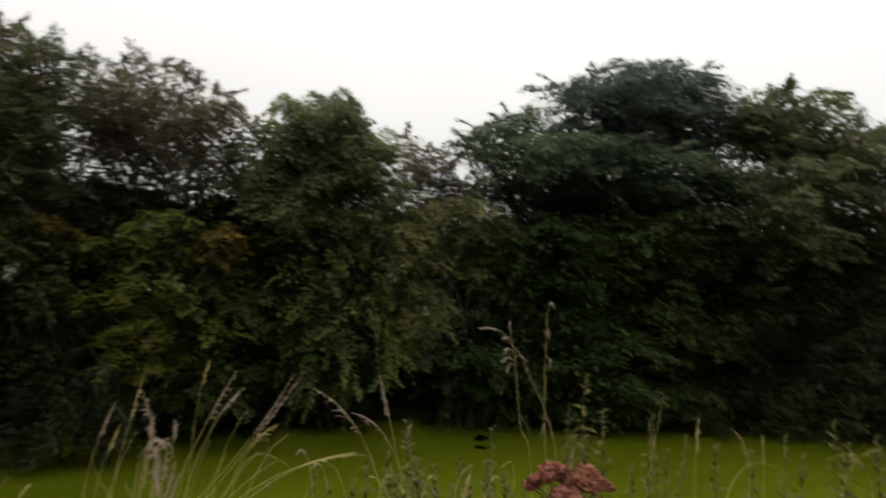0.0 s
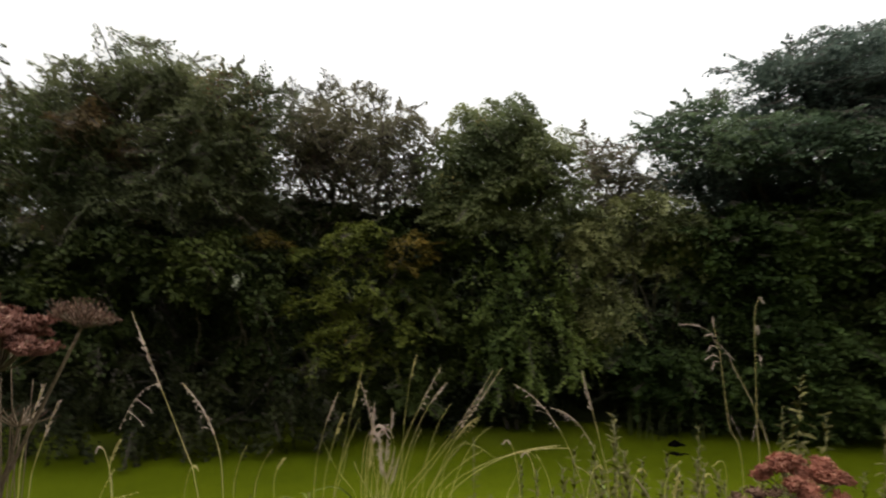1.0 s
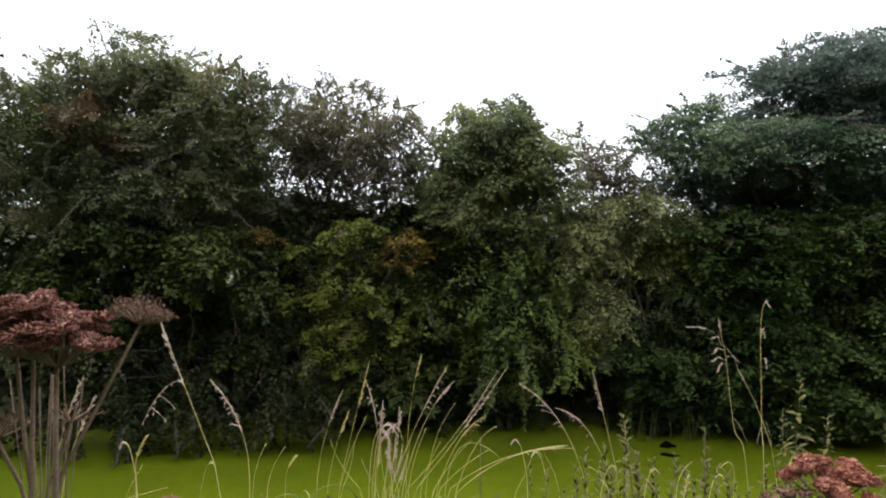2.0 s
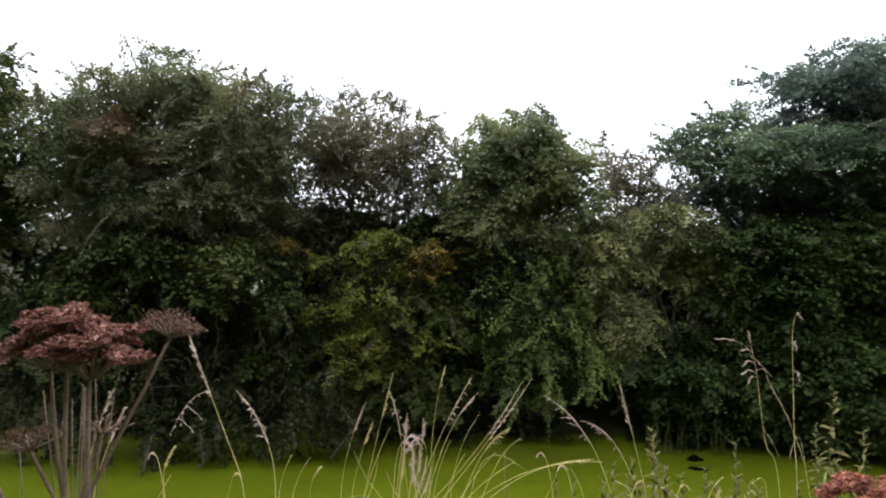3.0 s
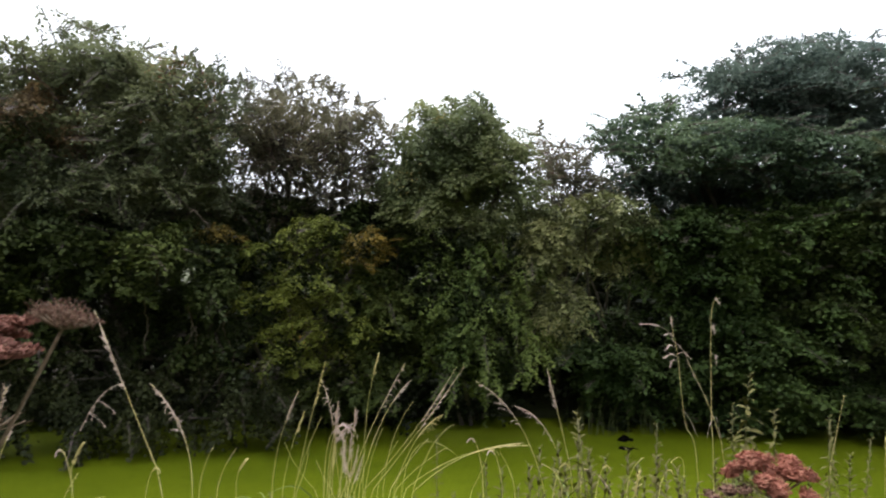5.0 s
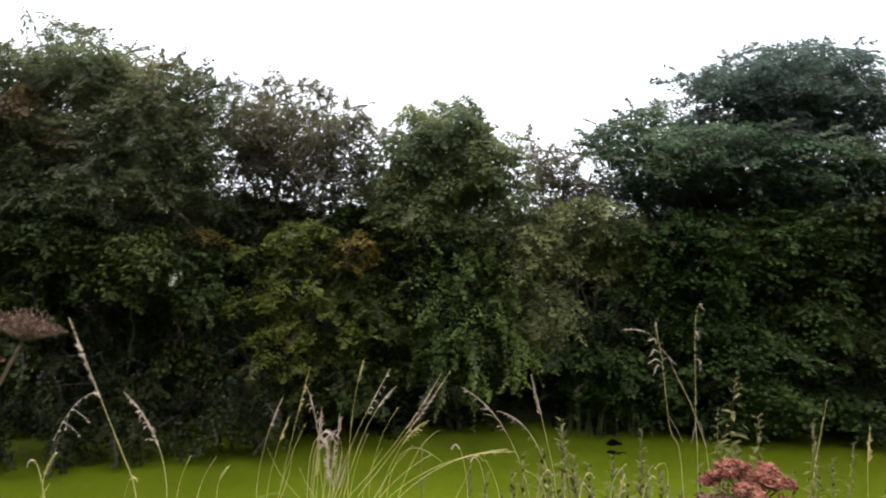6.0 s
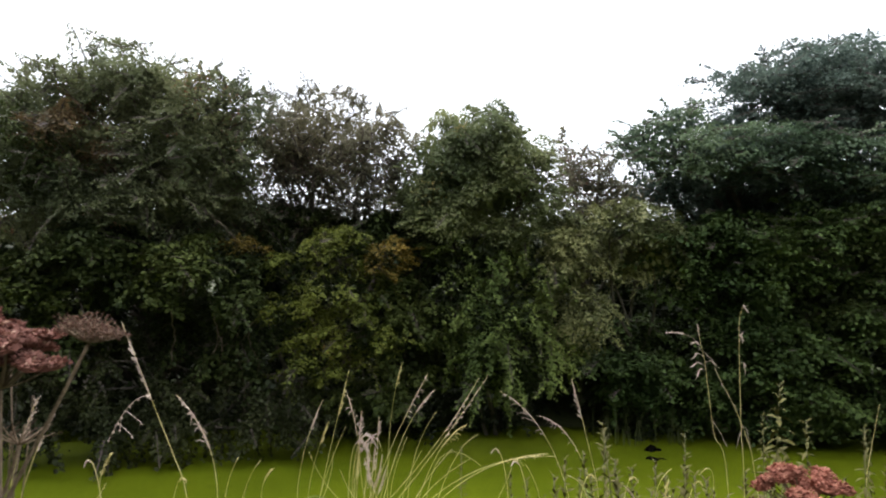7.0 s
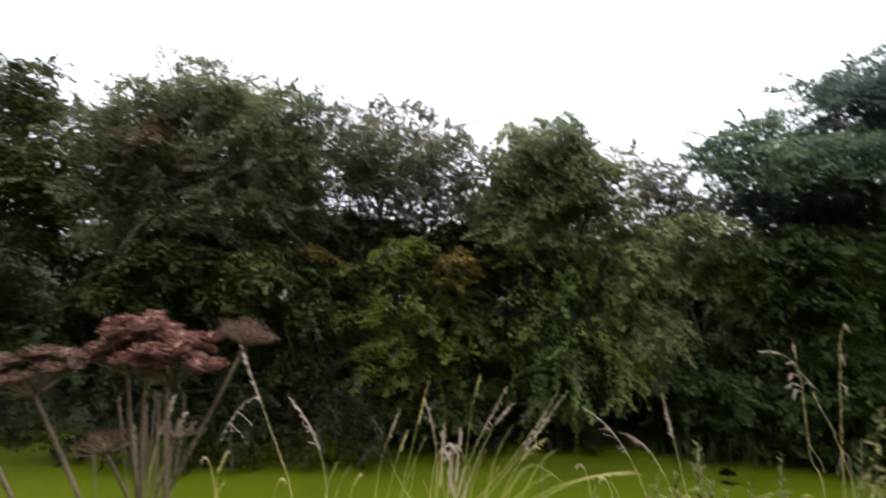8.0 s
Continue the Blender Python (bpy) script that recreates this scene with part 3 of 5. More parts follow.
woody("sparse_tree", (2.3, 10.9), [(1.95, 9.70, 4.33, 0.30, 0.45, 0.25), (2.38, 9.70, 4.16, 0.36, 0.45, 0.21), (1.93, 9.60, 3.88, 0.39, 0.45, 0.32), (2.35, 9.60, 3.75, 0.47, 0.45, 0.26), (2.31, 10.20, 3.61, 0.73, 0.50, 0.27), (3.12, 10.20, 3.70, 0.54, 0.50, 0.32)],
      M_SPARSE, "small thin tree with bare purplish twigs on top", "tree", 16, core_mat=M_SPARSE, density=0.9, sprays=2, size=0.3, core=0.9, core_leaf=0.05, shoot_len=0.34, shoots=4, lean=(-0.3, 0), twig_share=0.9, trunk=0.06, leaf=0.042, clump=0.16, leaves=70)
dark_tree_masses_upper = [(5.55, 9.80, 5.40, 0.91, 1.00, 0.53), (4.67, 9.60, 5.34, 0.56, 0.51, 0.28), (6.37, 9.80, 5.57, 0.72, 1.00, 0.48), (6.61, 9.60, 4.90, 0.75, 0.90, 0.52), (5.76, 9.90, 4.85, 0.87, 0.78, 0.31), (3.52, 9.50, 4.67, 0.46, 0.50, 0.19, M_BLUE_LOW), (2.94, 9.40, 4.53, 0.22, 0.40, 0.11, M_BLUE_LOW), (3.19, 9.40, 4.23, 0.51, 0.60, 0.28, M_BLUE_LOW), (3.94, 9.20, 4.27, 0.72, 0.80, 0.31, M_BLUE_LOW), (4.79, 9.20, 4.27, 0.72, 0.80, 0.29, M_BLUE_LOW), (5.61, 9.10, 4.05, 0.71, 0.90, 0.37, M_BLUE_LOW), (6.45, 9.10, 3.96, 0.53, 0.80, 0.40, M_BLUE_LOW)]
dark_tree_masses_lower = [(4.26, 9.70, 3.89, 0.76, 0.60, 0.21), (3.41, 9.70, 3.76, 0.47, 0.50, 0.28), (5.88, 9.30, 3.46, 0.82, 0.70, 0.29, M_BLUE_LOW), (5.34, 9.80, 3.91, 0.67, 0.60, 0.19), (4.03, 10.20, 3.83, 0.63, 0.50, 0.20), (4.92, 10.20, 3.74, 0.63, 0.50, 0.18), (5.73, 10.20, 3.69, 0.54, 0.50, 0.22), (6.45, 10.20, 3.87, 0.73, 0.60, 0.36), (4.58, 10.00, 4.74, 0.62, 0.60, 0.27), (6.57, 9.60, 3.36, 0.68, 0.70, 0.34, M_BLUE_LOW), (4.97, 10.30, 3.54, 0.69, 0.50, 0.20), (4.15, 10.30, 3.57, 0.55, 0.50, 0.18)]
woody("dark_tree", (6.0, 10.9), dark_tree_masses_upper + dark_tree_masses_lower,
      M_BLUE_HAZE, "large blue-green tree with layered level branches, top tinted for haze", "tree", 17, leaf=0.045, core_mat=M_BLUE_HAZE, size=0.5, flat=0.15, shoots=6, lean=(-0.9, 0), trunk=0.14, shoot_len=0.35, density=1.0, core=0.8,
      clump=0.33, squash=0.34, hang=0.5, leaves=190, twig_share=0.9)
woody("hawthorn_tree", (9.0, 10.0), [(7.95, 9.17, 5.00, 1.06, 1.10, 0.57), (8.95, 8.71, 4.43, 0.93, 1.07, 0.61), (7.55, 8.57, 3.60, 1.52, 0.92, 0.84), (10.59, 7.98, 4.06, 1.41, 1.01, 0.92), (9.13, 8.36, 3.49, 0.67, 0.70, 0.45)],
      M_OLIVE, "broad olive-green hawthorn tree with drooping sprays", "tree", 18, leaf=0.065, leaves=120, density=0.7, core_mat=M_OLIVE, shoots=5, flat=0.2)
woody("arching_shrub", (2.6, 10.0), [(2.37, 9.00, 3.27, 0.60, 0.54, 0.21), (2.89, 9.00, 3.15, 0.40, 0.45, 0.24), (1.83, 9.10, 3.00, 0.44, 0.45, 0.24), (1.75, 9.10, 2.52, 0.44, 0.45, 0.40), (2.32, 9.50, 2.77, 0.51, 0.46, 0.30), (3.01, 9.30, 2.76, 0.41, 0.45, 0.33), (2.00, 9.20, 1.87, 0.37, 0.45, 0.49)],
      M_PALE, "arching shrub with small pale olive leaves", "shrub", 19, core_mat=M_PALE, droop=0.5, leaf=0.04, size=0.35, trunk=0.06, stems=3, clump=0.17, hang=0.9, core=0.5)
woody("yellowing_shrub", (-1.5, 10.0), [(-1.39, 9.00, 2.84, 0.48, 0.45, 0.26), (-0.83, 9.00, 2.72, 0.36, 0.50, 0.21, M_AMBER), (-2.75, 9.10, 2.76, 0.27, 0.40, 0.19, M_AMBER), (-2.14, 9.10, 2.52, 0.40, 0.45, 0.28), (-1.46, 8.95, 2.28, 0.60, 0.54, 0.40), (-2.11, 9.00, 1.88, 0.40, 0.45, 0.40), (-1.14, 8.95, 1.64, 0.48, 0.45, 0.44), (-1.85, 8.95, 1.25, 0.48, 0.45, 0.40)],
      M_YELLOW, "yellow-green shrub with patches of orange leaves", "shrub", 20, droop=0.3, size=0.34, trunk=0.06, stems=3, clump=0.17, leaves=130, hang=0.6, leaf=0.042, core=0.6)
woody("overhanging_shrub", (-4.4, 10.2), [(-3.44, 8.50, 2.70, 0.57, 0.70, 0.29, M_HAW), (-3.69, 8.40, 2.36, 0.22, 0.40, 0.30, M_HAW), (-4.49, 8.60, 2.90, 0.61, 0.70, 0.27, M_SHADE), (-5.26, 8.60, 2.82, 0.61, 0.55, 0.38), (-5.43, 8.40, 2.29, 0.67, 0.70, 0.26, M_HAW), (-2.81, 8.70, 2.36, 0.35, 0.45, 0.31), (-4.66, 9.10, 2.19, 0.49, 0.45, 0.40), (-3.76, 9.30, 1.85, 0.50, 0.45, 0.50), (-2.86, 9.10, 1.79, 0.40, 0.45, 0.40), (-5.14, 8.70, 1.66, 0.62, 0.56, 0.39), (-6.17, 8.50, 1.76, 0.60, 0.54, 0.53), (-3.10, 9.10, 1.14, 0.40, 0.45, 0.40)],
      M_SHADE, "green shrub hanging over the water, leaves darkened for shade", "shrub", 21, droop=0.4, density=0.7, trunk=0.08, stems=4, clump=0.22, hang=0.8)
woody("low_shrub", (-1.0, 10.2), [(-0.72, 9.60, 3.12, 0.43, 0.45, 0.26), (-0.37, 9.50, 2.60, 0.38, 0.45, 0.42), (-0.66, 9.40, 2.02, 0.42, 0.45, 0.46), (-0.44, 9.30, 1.37, 0.41, 0.45, 0.50), (-0.77, 9.30, 0.79, 0.50, 0.45, 0.41), (-1.51, 9.30, 0.71, 0.41, 0.45, 0.37), (-0.12, 9.40, 1.85, 0.33, 0.45, 0.50), (-1.13, 10.10, 3.22, 0.49, 0.50, 0.27), (-1.78, 10.20, 3.20, 0.50, 0.50, 0.24), (-0.22, 10.00, 3.14, 0.40, 0.50, 0.31), (-2.79, 10.20, 3.38, 0.50, 0.50, 0.27), (-2.24, 10.20, 3.32, 0.50, 0.50, 0.22)],
      M_HAW, "low dark green shrub with drooping twigs", "shrub", 22, droop=0.3, density=0.9, trunk=0.05, stems=3, clump=0.19, hang=0.7)
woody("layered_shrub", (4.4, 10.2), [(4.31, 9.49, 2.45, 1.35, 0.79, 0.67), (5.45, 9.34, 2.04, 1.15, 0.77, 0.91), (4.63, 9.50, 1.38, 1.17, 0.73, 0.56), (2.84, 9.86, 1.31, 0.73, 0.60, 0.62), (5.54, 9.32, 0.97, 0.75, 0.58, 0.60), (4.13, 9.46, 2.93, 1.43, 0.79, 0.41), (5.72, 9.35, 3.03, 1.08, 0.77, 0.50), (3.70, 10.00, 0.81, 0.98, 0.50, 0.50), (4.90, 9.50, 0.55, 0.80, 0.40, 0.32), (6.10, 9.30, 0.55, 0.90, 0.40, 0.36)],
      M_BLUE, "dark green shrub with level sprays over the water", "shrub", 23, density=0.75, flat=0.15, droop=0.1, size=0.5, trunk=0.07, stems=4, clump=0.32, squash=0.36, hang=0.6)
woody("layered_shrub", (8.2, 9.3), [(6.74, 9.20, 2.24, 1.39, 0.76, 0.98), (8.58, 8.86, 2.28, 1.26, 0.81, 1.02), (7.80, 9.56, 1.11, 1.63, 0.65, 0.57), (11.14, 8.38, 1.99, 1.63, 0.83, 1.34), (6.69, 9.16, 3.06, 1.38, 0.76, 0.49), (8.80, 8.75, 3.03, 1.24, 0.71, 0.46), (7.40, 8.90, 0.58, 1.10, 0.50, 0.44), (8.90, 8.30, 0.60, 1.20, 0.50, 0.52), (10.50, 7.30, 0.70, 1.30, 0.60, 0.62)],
      M_SHADE, "green spreading shrub with level sprays, leaves darkened for shade", "shrub", 24, density=0.55, flat=0.2, droop=0.15, size=0.5, trunk=0.07, stems=4, clump=0.34, squash=0.36, leaf=0.055, hang=0.6)
# boughs that hang far out over the water, tips trailing, leaves darkened for shade
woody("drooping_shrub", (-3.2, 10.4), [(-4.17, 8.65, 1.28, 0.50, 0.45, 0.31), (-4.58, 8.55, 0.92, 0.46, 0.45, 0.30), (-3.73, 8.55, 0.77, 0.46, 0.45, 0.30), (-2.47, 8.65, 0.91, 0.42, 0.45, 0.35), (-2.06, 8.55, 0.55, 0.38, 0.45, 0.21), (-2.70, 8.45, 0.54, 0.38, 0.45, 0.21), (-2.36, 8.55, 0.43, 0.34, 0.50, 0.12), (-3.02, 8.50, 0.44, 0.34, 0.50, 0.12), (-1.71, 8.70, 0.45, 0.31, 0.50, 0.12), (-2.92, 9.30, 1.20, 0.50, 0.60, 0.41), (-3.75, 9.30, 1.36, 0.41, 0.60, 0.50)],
      M_BOUGH_SHADE, "shrub with drooping green boughs over the water, leaves darkened for shade", "shrub", 25, droop=0.95, side=0.2, size=0.5, density=0.42, trunk=0.06, stems=3, leaf=0.045, core=0.1, clump=0.2, squash=0.8, hang=1.3, sprays=2.2)
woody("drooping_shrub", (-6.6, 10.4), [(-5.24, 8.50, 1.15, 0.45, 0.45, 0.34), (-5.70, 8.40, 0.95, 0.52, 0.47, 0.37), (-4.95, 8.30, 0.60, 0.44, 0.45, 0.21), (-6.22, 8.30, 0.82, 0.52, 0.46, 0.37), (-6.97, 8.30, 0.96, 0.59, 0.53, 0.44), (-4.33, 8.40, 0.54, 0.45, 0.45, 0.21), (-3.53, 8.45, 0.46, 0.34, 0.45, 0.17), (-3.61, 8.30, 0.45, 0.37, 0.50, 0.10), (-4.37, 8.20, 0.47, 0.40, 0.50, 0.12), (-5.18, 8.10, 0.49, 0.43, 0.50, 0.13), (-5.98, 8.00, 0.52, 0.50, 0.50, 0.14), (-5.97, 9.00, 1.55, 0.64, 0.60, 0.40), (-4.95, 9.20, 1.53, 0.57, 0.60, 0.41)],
      M_BOUGH_SHADE, "shrub with drooping boughs trailing over the water, leaves darkened for shade", "shrub", 26, droop=0.95, side=0.2, size=0.5, density=0.4, trunk=0.07, stems=4, leaf=0.05, core=0.1, clump=0.2, squash=0.8, hang=1.3, sprays=2.0)
# low dark bushes that stand in for the deep shade on the far bank
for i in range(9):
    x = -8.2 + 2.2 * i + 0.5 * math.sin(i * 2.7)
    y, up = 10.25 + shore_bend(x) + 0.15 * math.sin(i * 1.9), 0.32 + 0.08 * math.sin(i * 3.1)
    woody("shade_bush", (x, y + 0.3), [(x, y, 0.38, 1.15, 0.45, up)], M_DEEP_SHADE, "low dark bush standing in for shade on the far bank", "bush", 60 + i,
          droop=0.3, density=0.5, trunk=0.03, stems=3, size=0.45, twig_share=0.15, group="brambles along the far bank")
# dense filler thicket behind, one bush beside the other, leaves darkened for shade
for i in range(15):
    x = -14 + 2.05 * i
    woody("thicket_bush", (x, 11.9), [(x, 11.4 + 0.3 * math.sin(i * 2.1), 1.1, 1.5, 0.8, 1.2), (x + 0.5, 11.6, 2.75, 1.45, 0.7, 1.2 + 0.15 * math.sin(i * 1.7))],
          M_DEEP_SHADE, "dense filler bush in the thicket behind, leaves darkened for shade", "bush", 40 + i, density=0.15, sprays=0.6, core=0.42, core_leaf=0.13, clump=0.3, leaves=30, leaf=0.1, size=0.6, side=0.5, trunk=0.06, stems=3, group="thicket behind the pond", twig_share=0.1)
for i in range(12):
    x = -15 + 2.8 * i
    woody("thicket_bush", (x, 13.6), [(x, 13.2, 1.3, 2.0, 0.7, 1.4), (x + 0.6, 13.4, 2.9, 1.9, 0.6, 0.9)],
          M_DEEP_SHADE, "dense filler bush in the thicket behind, leaves darkened for shade", "bush", 80 + i, density=0.12, sprays=0.4, core=0.7, core_leaf=0.2, clump=0.4, leaves=24, leaf=0.14, size=0.6, trunk=0.06, stems=2, group="thicket behind the pond", twig_share=0.1)
woody("thicket_bush", (1.90, 11.4), [(1.90, 11.0, 2.05, 0.7, 0.4, 0.8)], M_DEEP_SHADE, "dense filler bush in the thicket behind, leaves darkened for shade", "bush", 58,
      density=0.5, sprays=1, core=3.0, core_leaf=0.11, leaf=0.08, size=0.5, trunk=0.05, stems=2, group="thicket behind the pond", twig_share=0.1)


# ---- plants on the near bank ----
STEMS = {"straw": M_STRAW, "green": M_STEM}
grass_count = [0]


def grass_stalk(root, low, bend, tip, head=0.4, kind="spike", stem="straw", branch=False):
    """A flowering grass stalk: stem, seed head, and a leaf or two low on the stem."""
    grass_count[0] += 1
    rng = random.Random(grass_count[0] * 7)
    dist = tip[1]
    k = (0.6 + 0.2 * dist) * (0.8 if head >= 0.6 else 1.0)
    words = {"spike": "narrow pale seed head", "loose": "loose drooping seed head", "hook": "nodding hooked seed head", "bare": "thin bent tip"}
    colour = "straw-coloured" if stem == "straw" else "yellow-green"
    top = thing("grass_stalk", root, f"{colour} grass stalk with {words[kind]}", "grass", "tall grasses on the near bank")
    curve = bezier(low, bend, tip, 16)
    start = Vector(root)
    lower = bezier(start, (start + Vector(low)) / 2 + (Vector(low) - curve[1]) * 1.5, low, 4)[:-1]
    pts = lower + curve
    n = len(pts)
    h = Heap()
    h.tube(pts, [0.0011 * k * (1 - 0.62 * i / n) for i in range(n)], 6)
    part("stem", h, STEMS[stem], top, smooth=True)
    s = Heap()
    first = int((1 - head) * 16)
    fine = []
    for a, b in zip(curve[first:], curve[first + 1:]):
        fine += [a.lerp(b, q / 4) for q in range(4)]
    fine.append(curve[-1])
    along = (curve[-1] - curve[first]).normalized()
    down = Vector((0, 0, -1))
    m = len(fine)
    step = {"spike": 1, "loose": 1, "hook": 1, "bare": 6}[kind]
    flag = 1 if along.x > 0 else -1
    for i in range(0, m - 1, step):
        t = i / m
        d = (fine[i + 1] - fine[i]).normalized()
        side = Vector((flag * rng.uniform(0.1, 1), rng.uniform(-0.8, 0.8), rng.uniform(-0.3, 0.2)))
        full = math.sin(math.pi * min(1, 0.12 + t * 0.95)) * k
        if kind == "loose" and rng.random() < 0.34 and t < 0.88:
            # a slender side branch, lying along the stalk and nodding at its end
            reach = rng.uniform(0.014, 0.055) * full * (1.3 - t)
            if rng.random() < 0.25:
                side.x = -side.x
            end = fine[i] + d * reach * rng.uniform(0.55, 0.9) + side.normalized() * reach * rng.uniform(0.15, 0.5) + down * reach * rng.uniform(0.15, 0.5)
            br = bezier(fine[i], fine[i] + d * reach * 0.5 + side.normalized() * reach * 0.22, end, 6)
            s.tube(br, [0.00045 * k] * 7, 3)
            for j in range(2, 7):
                e = (br[j] - br[j - 1]).normalized()
                s.grain(br[j], e + side * rng.uniform(-0.3, 0.4) + down * 0.3, rng.uniform(0.006, 0.010) * k, 0.0008 * k)
                if rng.random() < 0.5:
                    s.grain(br[j], e * 0.8 + down * rng.uniform(0.2, 0.8), 0.007 * k, 0.0007 * k)
        if kind in ("spike", "loose"):
            s.grain(fine[i], d * 1.5 + side * 0.6, rng.uniform(0.011, 0.016) * (0.45 + 0.55 * full), 0.0013 * k)
            if t < 0.8:
                s.grain(fine[i], d * 1.6 - side * 0.4, rng.uniform(0.008, 0.012) * (0.45 + 0.55 * full), 0.0009 * k)
            if kind == "spike" and i % 3 == 0 and t < 0.6:
                q = fine[i] + d * rng.uniform(0.002, 0.01) * k
                s.tube([fine[i], q + side.normalized() * 0.007 * k], [0.0004 * k, 0.0003 * k], 3)
                for e in range(3):
                    s.grain(q + side.normalized() * 0.003 * e * k, d * 1.2 + side * rng.uniform(0.2, 0.8), 0.013 * k, 0.0014 * k)
        elif kind == "hook":
            if rng.random() < 0.8:
                s.grain(fine[i], d * 0.9 + down * 0.5 + side * 0.5 * rng.uniform(-1, 1), rng.uniform(0.007, 0.012) * k, 0.0013 * k)
        else:
            s.grain(fine[i], d + side * 0.3, 0.009 * k, 0.001 * k)
    if branch:
        # a long lower branch of the head, hanging out to one side
        a = fine[2]
        arm = bezier(a, a + Vector((-0.03, -0.01, 0.006)), a + Vector((-0.062, -0.012, -0.07)), 10)
        s.tube(arm, [0.0006] * 11, 4)
        for q in arm[3:]:
            for _ in range(3):
                s.grain(q, down + Vector((rng.uniform(-0.9, 0.5), rng.uniform(-.5, .5), 0)), 0.006, 0.0009)
        for e in range(3):
            a2 = arm[6 + e]
            b2 = a2 + Vector((rng.uniform(-0.012, 0.03), rng.uniform(-0.01, 0.01), -0.02))
            s.tube([a2, b2], [0.0004, 0.0003], 3)
            for _ in range(4):
                s.grain(b2, down + Vector((rng.uniform(-0.6, 0.6), 0, 0)), 0.006, 0.0009)
    part("seed_head", s, M_HEAD if stem == "straw" else M_STRAW, top, "pale bleached seed head")
    for _ in range(rng.choice((1, 2))):
        a = lower[rng.randrange(1, 4)]
        out = Vector((rng.uniform(-1, 1), rng.uniform(-0.6, 0.6), 0)).normalized()
        L = rng.uniform(0.22, 0.4)
        b = Heap()
        pts2 = bezier(a, a + Vector((0, 0, L * 0.8)) + out * L * 0.15, a + out * L * 0.6 + Vector((0, 0, L * 0.55)), 7)
        b.blade(pts2, [0.0035 * (1 - (i / 7) ** 2) + 0.0003 for i in range(8)])
        part("leaf", b, M_BLADE, top)
    return top


def panicle_stalk(root, stem, branches, head, label, seed):
    """A tall grass stalk whose head has side branches: each with its way, where its seeds begin and how many."""
    rng = random.Random(seed * 41)
    top = thing("grass_stalk", root, label, "grass", "tall grasses on the near bank")
    h = Heap()
    pts = smooth_way([root] + stem, 5)
    n = len(pts)
    h.tube(pts, [0.0010 * (1 - 0.5 * i / n) for i in range(n)], 6)
    part("stem", h, M_STRAW, top, smooth=True)
    s = Heap()
    for i in range(int(n * (1 - head * 0.45)), n - 1):
        d = (pts[i + 1] - pts[i]).normalized()
        for _ in range(3):
            side = Vector((rng.uniform(-1, 1), rng.uniform(-1, 1), rng.uniform(-0.3, 0.3)))
            s.grain(pts[i].lerp(pts[i + 1], rng.random()), d * 1.4 + side * 0.5, rng.uniform(0.010, 0.015), 0.0014)
    for way, begin, count in branches:
        arm = smooth_way(way, 5)
        s.tube(arm, [0.0008 - 0.0004 * i / len(arm) for i in range(len(arm))], 4)
        for j in range(count):
            t = begin + (1 - begin) * (j + 0.5) / count
            i = min(int(t * (len(arm) - 1)), len(arm) - 2)
            d = (arm[i + 1] - arm[i]).normalized()
            side = Vector((rng.uniform(-0.6, 0.6), rng.uniform(-0.6, 0.6), rng.uniform(-0.9, 0.2)))
            s.grain(arm[i].lerp(arm[i + 1], rng.random()), d * 1.2 + side * 0.6, rng.uniform(0.009, 0.014), 0.0015)
    part("seed_head", s, M_HEAD, top, "pale bleached seed head")


def smooth_way(points, n):
    """A smooth way through the points, n steps from each to the next."""
    p = [Vector(q) for q in points]
    p = [p[0] * 2 - p[1]] + p + [p[-1] * 2 - p[-2]]
    way = []
    for i in range(1, len(p) - 2):
        for k in range(n):
            t = k / n
            way.append(0.5 * (2 * p[i] + (p[i + 1] - p[i - 1]) * t + (2 * p[i - 1] - 5 * p[i] + 4 * p[i + 1] - p[i + 2]) * t * t
                              + (3 * p[i] - p[i - 1] - 3 * p[i + 1] + p[i + 2]) * t ** 3))
    return way + [p[-2]]


